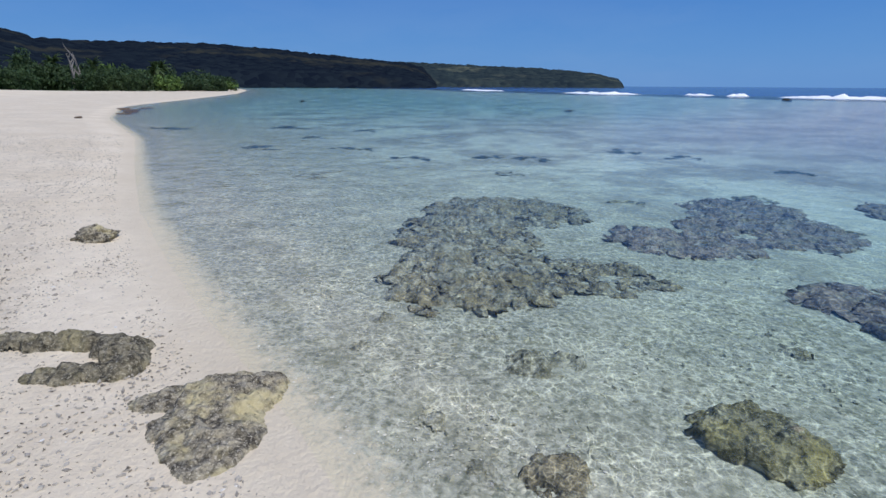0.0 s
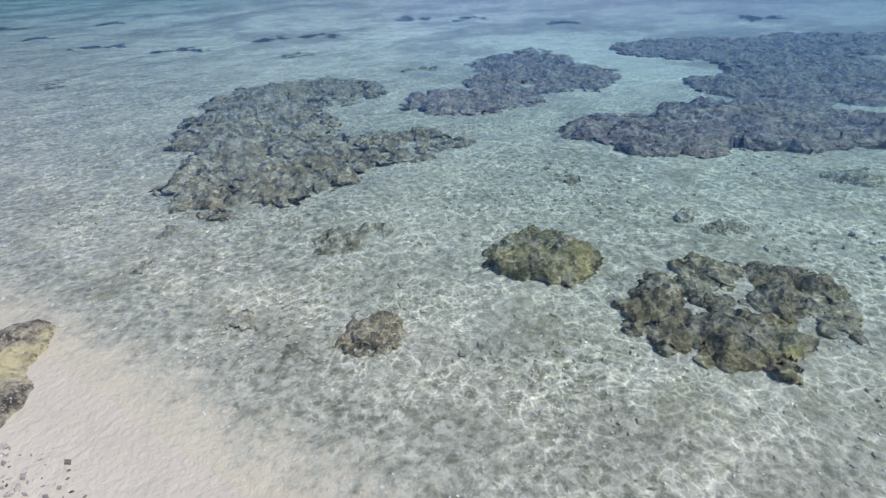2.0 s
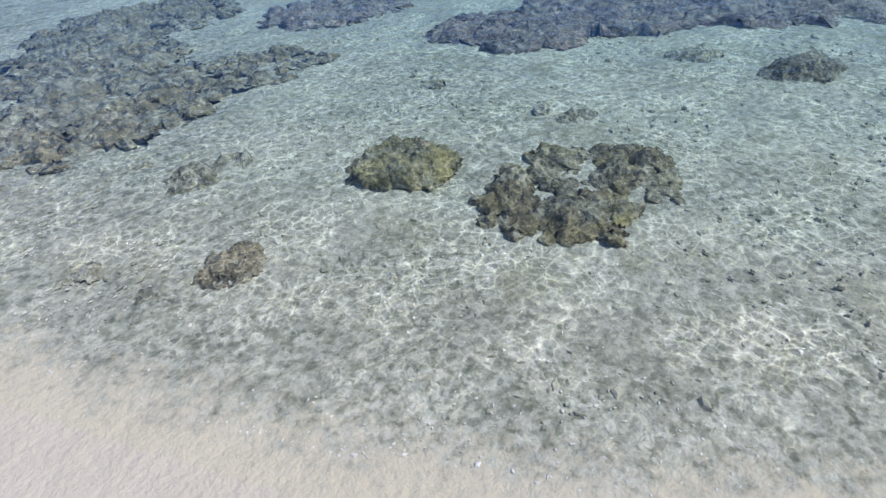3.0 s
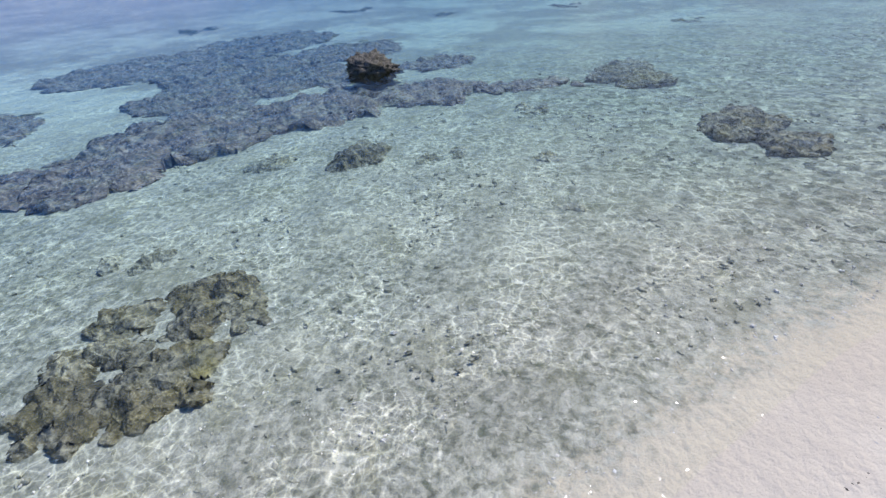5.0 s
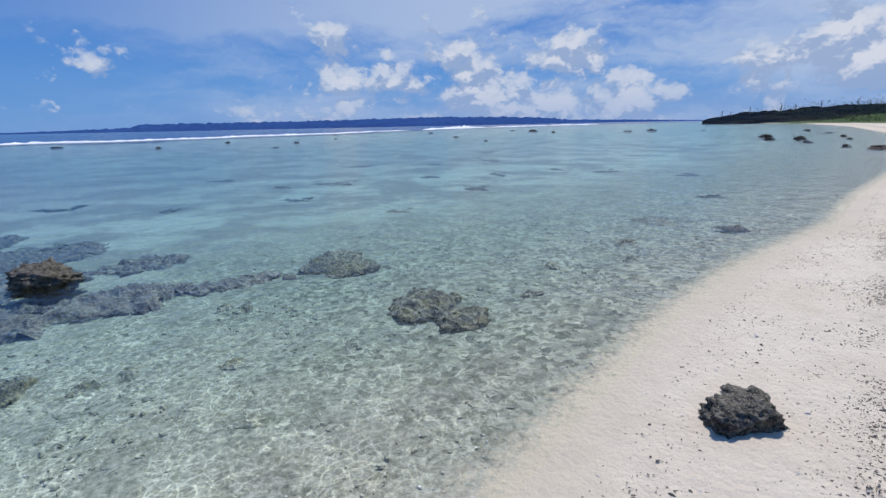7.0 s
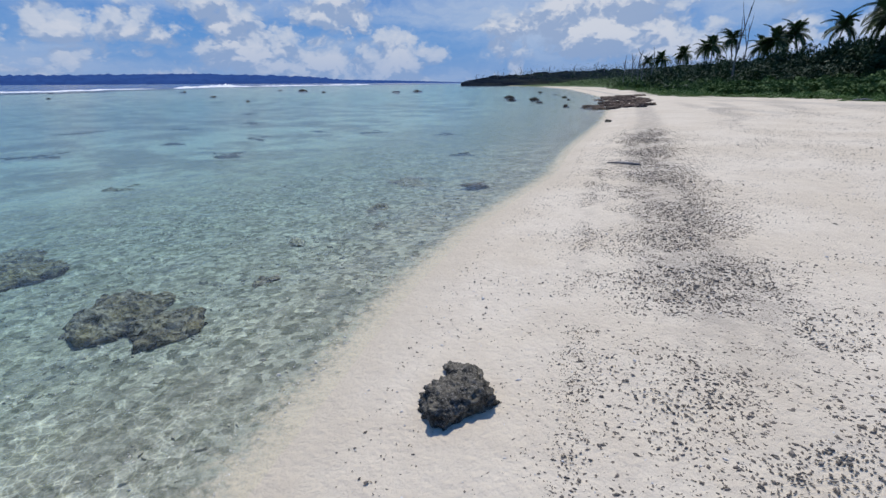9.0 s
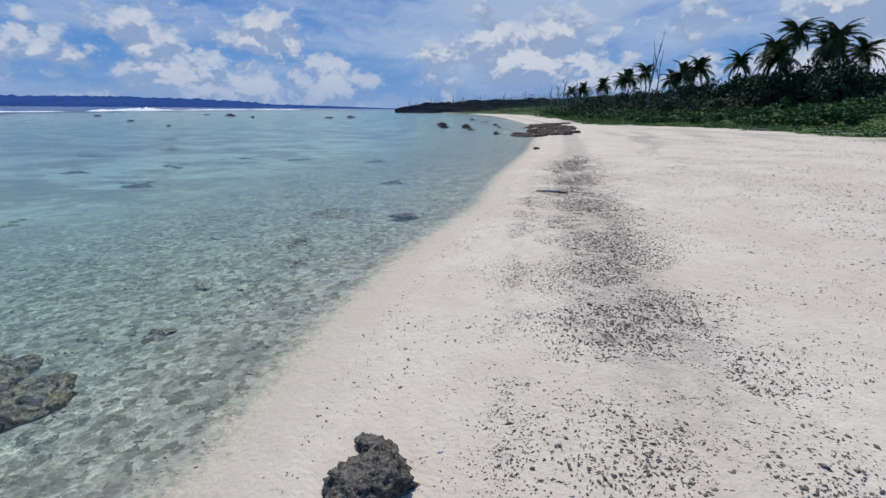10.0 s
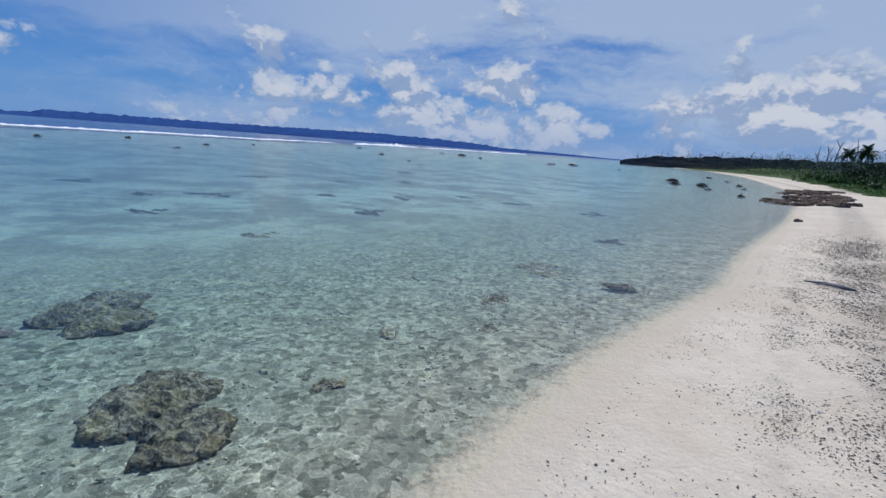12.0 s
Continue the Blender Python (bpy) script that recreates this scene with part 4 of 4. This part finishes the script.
def scrub(name, mat, count, seed, s_range, e_range, r_range, leaf, per, label, tall=1.0):
    """Uncounted low growth: leafy clumps that cover a stretch of ground, in one mesh."""
    q = random.Random(seed)
    c = []
    for _ in range(count):
        s = s_range[0] + (s_range[1] - s_range[0]) * q.random() ** 1.5
        n = green_edge(s) - (e_range[0] + (e_range[1] - e_range[0]) * q.random() ** 0.8)
        x, y = xy(s, n)
        r = q.uniform(*r_range) * (0.8 + s / 160)
        c.append((x, y, floor_at(x, y) + r * 0.35 * tall, r))
    tagged(part(name, leaf_cloud(name, c, per, leaf, seed, 0.7 * tall), mat), label, "undergrowth", kind="stuff")


scrub("scrub", LEAF, 900, 3, (8, 210), (2.0, 34), (0.6, 1.3), 0.075, 130, "dense mid-green scrub covering the slope behind the sand")
scrub("dark_scrub", LEAF_DARK, 380, 4, (8, 230), (32, 64), (1.2, 2.4), 0.14, 90, "dark green trees and scrub at the top of the slope", 1.3)
scrub("far_scrub", LEAF_DARK, 450, 6, (70, 330), (1.0, 70), (1.5, 3.0), 0.22, 60, "dark scrub covering the low shore beyond the beach", 1.0)
scrub("ground_creeper", LEAF_BRIGHT, 500, 5, (8, 130), (-0.3, 5), (0.25, 0.6), 0.07, 34, "bright green creeper spreading at the edge of the sand", 0.6)


def tube(bm, pts, radii, sides=7):
    rings = []
    for j, p in enumerate(pts):
        p = Vector(p)
        t = (Vector(pts[min(j + 1, len(pts) - 1)]) - Vector(pts[max(j - 1, 0)])).normalized()
        a = t.orthogonal().normalized()
        b = t.cross(a)
        rings.append([bm.verts.new(p + (a * math.cos(6.2832 * i / sides) + b * math.sin(6.2832 * i / sides)) * radii[j]) for i in range(sides)])
    for r0, r1 in zip(rings, rings[1:]):
        for i in range(sides):
            bm.faces.new((r0[i], r0[(i + 1) % sides], r1[(i + 1) % sides], r1[i]))
    bm.faces.new(rings[-1])
    bm.faces.new(rings[0][::-1])


def mesh_of(name, bm, mat):
    me = bpy.data.meshes.new(name)
    bmesh.ops.recalc_face_normals(bm, faces=bm.faces[:])
    bm.to_mesh(me)
    bm.free()
    me.materials.append(mat)
    return me


def frond_mesh(seed, length=2.4):
    """An arching palm leaf: a midrib with two rows of drooping leaflets."""
    r = random.Random(seed)
    bm = bmesh.new()
    droop = r.uniform(0.35, 0.75)
    pts = [Vector((length * t, 0, 0.75 * length * t * (1 - t * (1 + droop)) * 0.9)) for t in np.linspace(0, 1, 9)]
    tube(bm, pts, [0.035 * (1.05 - t) for t in np.linspace(0, 1, 9)], 4)
    for i in range(30):
        t = 0.1 + 0.9 * i / 29
        f = t * 8
        a = min(7, int(f))
        p = pts[a].lerp(pts[a + 1], f - a)
        ln = length * 0.25 * math.sin(math.pi * (0.12 + 0.86 * t)) + 0.12
        for side in (-1, 1):
            tip = p + Vector((ln * 0.55, side * ln * 0.8, -ln * r.uniform(0.25, 0.7)))
            w = Vector((0.042, 0, 0))
            mid = p.lerp(tip, 0.5) + Vector((0, 0, 0.05))
            v = [bm.verts.new(q) for q in (p - w, p + w, mid + w * 1.3, tip, mid - w * 0.9)]
            bm.faces.new(v)
    return mesh_of("frond", bm, FROND)


fronds = [frond_mesh(j) for j in range(4)]


def palm(az, d, top, lean, seed):
    """A coconut palm whose crown stands top metres above the water's level."""
    r = random.Random(seed)
    x, y = polar(az, d)
    z = floor_at(x, y) - 0.1
    h = max(3.0, top - z - 1.1)
    root = new("coconut_palm")
    root.location = (x, y, z)
    bm = bmesh.new()
    la = r.uniform(0, 6.283)
    path = [Vector((math.cos(la) * lean * t * t, math.sin(la) * lean * t * t, h * t)) for t in np.linspace(0, 1, 9)]
    tube(bm, path, [0.13 - 0.06 * t + 0.06 * max(0, 0.12 - t) * 8 for t in np.linspace(0, 1, 9)], 8)
    part("trunk", mesh_of("trunk", bm, BARK), BARK, root)
    count = r.choice((25, 27, 29, 31))
    for j in range(count):
        ob = part("frond", fronds[j % 4], FROND, root)
        tilt = -76 + 128 * ((j * 7) % count + 0.5) / count
        sc = r.uniform(0.75, 1.1)
        ob.matrix_local = Matrix.Translation(path[-1]) @ pose(0, 0, 0, 0, 0, 137.5 * j + r.uniform(-15, 15)) @ pose(0, 0, 0, r.uniform(-12, 12), tilt, 0) @ Matrix.Diagonal((sc, sc, sc, 1))
    tagged(root, "tall coconut palm with a ragged dark crown", "palm tree", "palms behind the beach")


for j, (az, d, el) in enumerate([(164.9, 74, 7.4), (166.6, 78, 6.3), (168.7, 70, 7.0), (162.6, 80, 6.0), (163.6, 72, 5.4), (160.6, 84, 5.0), (158.4, 90, 4.5), (157.3, 88, 4.1), (169.8, 76, 5.6), (173.5, 74, 6.0), (176.0, 80, 6.5), (167.6, 84, 5.4),
                                 (153.1, 105, 4.3), (151.4, 112, 3.7), (150.8, 118, 3.5), (148.4, 128, 2.9), (146.9, 140, 2.5), (145.6, 150, 2.2), (155.4, 100, 3.6)]):
    palm(az, d, 1.65 + d * math.tan(radians(el)), 0.5 + (j % 4) * 0.35, 60 + j)
for j, (az, d, el) in enumerate([(164.9, 72, 5.9), (166.8, 75, 5.3), (168.9, 68, 5.6), (162.8, 76, 4.9), (161.7, 80, 4.6), (160.2, 82, 4.1), (158.6, 88, 3.6), (157.2, 86, 3.3), (155.9, 92, 2.9), (154.6, 96, 2.8), (153.2, 100, 3.0), (152.2, 104, 2.7),
                                 (150.8, 110, 2.5), (149.4, 118, 2.1), (148.0, 124, 1.9), (170.5, 74, 5.0), (172.5, 72, 5.2), (174.5, 74, 5.4), (165.8, 74, 5.0), (167.8, 72, 5.1), (163.8, 74, 5.2)]):
    x, y = polar(az, d)
    h = 1.65 + d * math.tan(radians(el)) - floor_at(x, y)
    plant("broadleaf_tree", darks[j % 5], x, y, 2.7 + 0.5 * (j % 3), h / 1.55, "dense dark broadleaf tree among the palms", "dark trees among the palms")
for j, (az, d, el) in enumerate([(-38.5, 150, 2.0), (-36.2, 160, 2.1), (-40.5, 145, 2.3), (-28.5, 150, 1.7), (-27.6, 160, 1.8), (-33.0, 165, 1.9)]):
    palm(az, d, 1.65 + d * math.tan(radians(el)), 0.6, 90 + j)


def snag(az, d, el, seed, forks=4, thick=0.16, spread_=0.5):
    """A dead tree: bare trunk with a few broken limbs."""
    r = random.Random(seed)
    x, y = polar(az, d)
    z = floor_at(x, y) - 0.1
    h = max(2.0, 1.65 + d * math.tan(radians(el)) - z)
    root = new("dead_tree")
    root.location = (x, y, z)
    lean = r.uniform(-0.06, 0.06) * h
    path = [Vector((lean * t + 0.05 * h * math.sin(4 * t + seed) * t, 0.03 * h * math.sin(3 * t), h * t)) for t in np.linspace(0, 1, 9)]
    bm = bmesh.new()
    tube(bm, path, [thick * (1.1 - t) + 0.02 for t in np.linspace(0, 1, 9)], 6)
    part("trunk", mesh_of("trunk", bm, DEADWOOD), DEADWOOD, root)
    for j in range(forks):
        bm = bmesh.new()
        p = path[3 + (j * 2) % 5]
        a = r.uniform(0, 6.283)
        ln = h * r.uniform(0.16, 0.36)
        q = [p + Vector((math.cos(a) * ln * spread_ * t, math.sin(a) * ln * spread_ * t, ln * t * (0.7 + 0.3 * t))) for t in np.linspace(0, 1, 5)]
        tube(bm, q, [thick * 0.5 * (1.1 - t) + 0.012 for t in np.linspace(0, 1, 5)], 5)
        part("branch", mesh_of("branch", bm, DEADWOOD), DEADWOOD, root)
    tagged(root, "bare grey dead tree standing above the scrub", "dead tree", "dead trees")


snag(153.4, 96, 6.3, 1, 6, 0.15, 0.22)
snag(154.2, 97, 4.9, 2, 3, 0.13, 0.22)
for j, (az, el) in enumerate([(128.3, 0.75), (129.0, 0.7), (130.6, 1.1), (131.2, 0.95), (133.0, 1.3), (134.2, 1.2), (136.0, 1.5), (138.6, 1.6), (140.8, 1.8), (141.6, 1.6)]):
    snag(az, 300, el, 10 + j, 3, 0.28, 0.6)
for j, (az, el) in enumerate([(144.4, 2.4), (144.9, 2.9), (145.3, 2.5), (146.2, 2.7), (143.6, 2.0)]):
    snag(az, 150, el, 30 + j, 5, 0.2, 0.5)
snag(-34.9, 140, 2.5, 50, 6, 0.3, 0.7)
snag(-34.3, 141, 2.6, 51, 6, 0.25, 0.6)

LROCK = [(-2.05, 3.91, 0.62, 0.10, 6, 0.1), (-1.62, 3.84, 0.2, 0.16, -20, 0.12), (-1.72, 3.56, 0.32, 0.11, 14, 0.06), (-1.5, 3.68, 0.13, 0.15, 0, 0.1)]
BROCK = [(-0.76, 3.40, 0.32, 0.28, 0, 0.08), (-0.66, 3.04, 0.23, 0.30, 0, 0.06), (-1.0, 3.36, 0.26, 0.13, 20, 0.05), (-0.6, 3.52, 0.17, 0.17, 0, 0.07), (-0.84, 3.12, 0.2, 0.22, 0, 0.06)]

# ---- bedrock showing through the sand ----
def bedrock(lobes, seed, label, mat=BEDROCK):
    tagged(heap("bedrock_outcrop", lobes, mat, 0.013, seed, 0.14, 0.02, 0.02, small=0.08, steep=0.75, grain=0.02, blocks=0.018), label, "rock", "outcrops in the sand")


bedrock(LROCK, 71.3, "curved dark outcrop of pitted reef rock in pale sand", OUTCROP)
bedrock(BROCK, 72.8, "flat ochre and grey outcrop of pitted reef rock in sand")

# ---- driftwood and coral bits on the sand ----
bm = bmesh.new()
tube(bm, [(-0.3, 0, 0.02), (-0.1, 0.03, 0.035), (0.1, -0.01, 0.03), (0.32, 0.05, 0.02)], [0.02, 0.028, 0.024, 0.01], 7)
tube(bm, [(0.02, 0.0, 0.03), (0.1, 0.1, 0.03), (0.16, 0.16, 0.02)], [0.016, 0.012, 0.006], 6)
stick = part("driftwood", mesh_of("driftwood", bm, DEADWOOD), DEADWOOD)
stick.matrix_world = pose(8.2, -9.6, floor_at(8.2, -9.6) + 0.005, 0, 0, 25)
tagged(stick, "short grey driftwood stick lying on the sand", "driftwood")

for x, y, turn, w in ((6.2, -33.2, 15, 2.6), (9.0, -35.6, 40, 2.0), (13.2, -38.2, 60, 2.2)):
    log = part("driftwood", stick.data, DEADWOOD)
    log.matrix_world = pose(x, y, floor_at(x, y) + 0.01, 0, 0, turn) @ Matrix.Diagonal((w, w, w, 1))
    tagged(log, "grey driftwood log at the edge of the creepers", "driftwood")


def bits(name, S, N, size, mat, label, seed, raise_=0.25):
    """Loose fragments: small bent prisms strewn over the ground, all in one mesh."""
    rng = np.random.default_rng(seed)
    m = len(S)
    X, Y = xy(S, N)
    Z = ground_z(S, N)
    L = size * rng.lognormal(0, 0.38, m)
    Wd = L * rng.uniform(0.3, 0.75, m)
    Ht = L * rng.uniform(0.2, 0.5, m)
    A = rng.uniform(0, 6.283, m)
    ring = np.array([(-1, -0.35), (0.1, -1), (1, 0.3), (-0.2, 0.95)])
    low = np.stack([ring[:, 0], ring[:, 1], -0.4 + 0 * ring[:, 0]], 1)
    top = np.stack([ring[:, 0] * 0.6, ring[:, 1] * 0.55, 0.6 + 0.3 * ring[:, 0] * ring[:, 1]], 1)
    unit = np.concatenate([low, top])
    V = unit[None] * (1 + rng.uniform(-0.25, 0.25, (m, 8, 1)))
    V = V * np.stack([L, Wd, Ht], 1)[:, None, :] * 0.5
    c, s = np.cos(A)[:, None], np.sin(A)[:, None]
    VX = V[..., 0] * c - V[..., 1] * s + X[:, None]
    VY = V[..., 0] * s + V[..., 1] * c + Y[:, None]
    VZ = V[..., 2] + (Z + Ht * raise_)[:, None]
    verts = np.stack([VX, VY, VZ], -1).reshape(-1, 3)
    base = (np.arange(m) * 8)[:, None]
    side = np.array([(i, (i + 1) % 4, 4 + (i + 1) % 4, 4 + i) for i in range(4)])
    quads = (base[:, :, None] + side[None]).reshape(-1, 4)
    caps = base + np.arange(4, 8)[None]
    me = bpy.data.meshes.new(name)
    me.from_pydata(verts.tolist(), [], quads.tolist() + caps.tolist())
    tagged(part(name, me, mat), label, "coral rubble", kind="stuff")


rng = np.random.default_rng(4)


def wrack_band(count, s0, s1, width, shift=0.22, skew=1.0):
    s = s0 + (s1 - s0) * rng.random(count) ** skew + rng.normal(0, 0.9, count)
    b = np.interp(s, [-40, -4, 2, 4, 5, 6, 8, 12, 21, 60], [1.9, 1.9, 1.7, 2.0, 2.1, 2.1, 2.0, 1.5, 1.6, 2.0])
    return s, shore(s) - b - shift + rng.normal(0, width, count)


def strewn(count, s0, s1, e0, e1, skew=1.0):
    s = s0 + (s1 - s0) * rng.random(count) ** skew + rng.normal(0, 1.2, count)
    patch = rng.uniform(e0, e1, count)
    return s, shore(s) - patch


S1, N1 = wrack_band(46000, 3.7, 20, 0.45, skew=1.2)
bits("coral_rubble", S1, N1, 0.0145, RUBBLE, "dark grey band of dead coral bits along the tide line", 1)
S1, N1 = wrack_band(7000, 3.0, 13, 0.09, -0.75)
bits("tide_thread", S1, N1, 0.009, RUBBLE, "thin thread of fine coral grit along the sand", 8)
S1, N1 = strewn(54000, -7, 18, 0.25, 9.0, 1.2)
bits("scattered_rubble", S1, N1, 0.012, RUBBLE, "scattered dark coral bits on pale sand", 2)
S1, N1 = strewn(5200, -7, 14, 0.2, 7.0, 1.2)
bits("bleached_rubble", S1, N1, 0.014, SHELL, "scattered white coral bits on pale sand", 3)
S1 = -0.8 - 20 * rng.random(36000) ** 1.7 + rng.normal(0, 0.8, 36000)
bits("shingle", S1, shore(S1) - 0.3 - 6.0 * rng.random(36000), 0.021, SHINGLE, "pale coral shingle around the outcrops", 4)
S1 = rng.uniform(-6, 12, 14000)
bits("bed_rubble", S1, shore(S1) + 0.15 + 5.5 * rng.random(14000) ** 1.4, 0.013, SHELL, "pale coral rubble on the sea bed", 5, 0.1)
S1 = rng.uniform(-6, 12, 6500)
bits("bed_stones", S1, shore(S1) + rng.uniform(0.35, 5.5, 6500), 0.034, BED_STONE, "olive and grey stones on the sea bed", 6, 0.1)

SB, NB = [], []
for e in (5.0, 6.8, 8.9, 11.0, 13.2):
    s = 3 + 30 * rng.random(3200) ** 1.2
    SB.append(s)
    NB.append(shore(s) - (e + 0.5 * np.sin(s * 0.31 + e) + 0.25 * np.sin(s * 0.9 + 2 * e)) + rng.normal(0, 0.5, 3200))
bits("tide_line_rubble", np.concatenate(SB), np.concatenate(NB), 0.02, RUBBLE, "dark coral bits along old tide lines on the upper beach", 7)

# larger fragments that can be counted
frag = [boulder_mesh("coral_fragment", (0.02, 0.011, 0.010), 200 + j, 0.4, 2, fine=0.15) for j in range(5)]
rnd = random.Random(21)
for j in range(220):
    s = rnd.uniform(2.2, 9.0)
    x, y = xy(s, float(shore(s)) - rnd.uniform(0.35, 3.2))
    ob = part("coral_fragment", frag[j % 5], RUBBLE)
    w = rnd.uniform(0.3, 0.65)
    ob.matrix_world = pose(x, y, floor_at(x, y), 0, 0, rnd.uniform(0, 360)) @ Matrix.Diagonal((w, w, w, 1))
    tagged(ob, "dark dead coral fragment on pale sand", "coral fragment", "coral fragments on the sand")
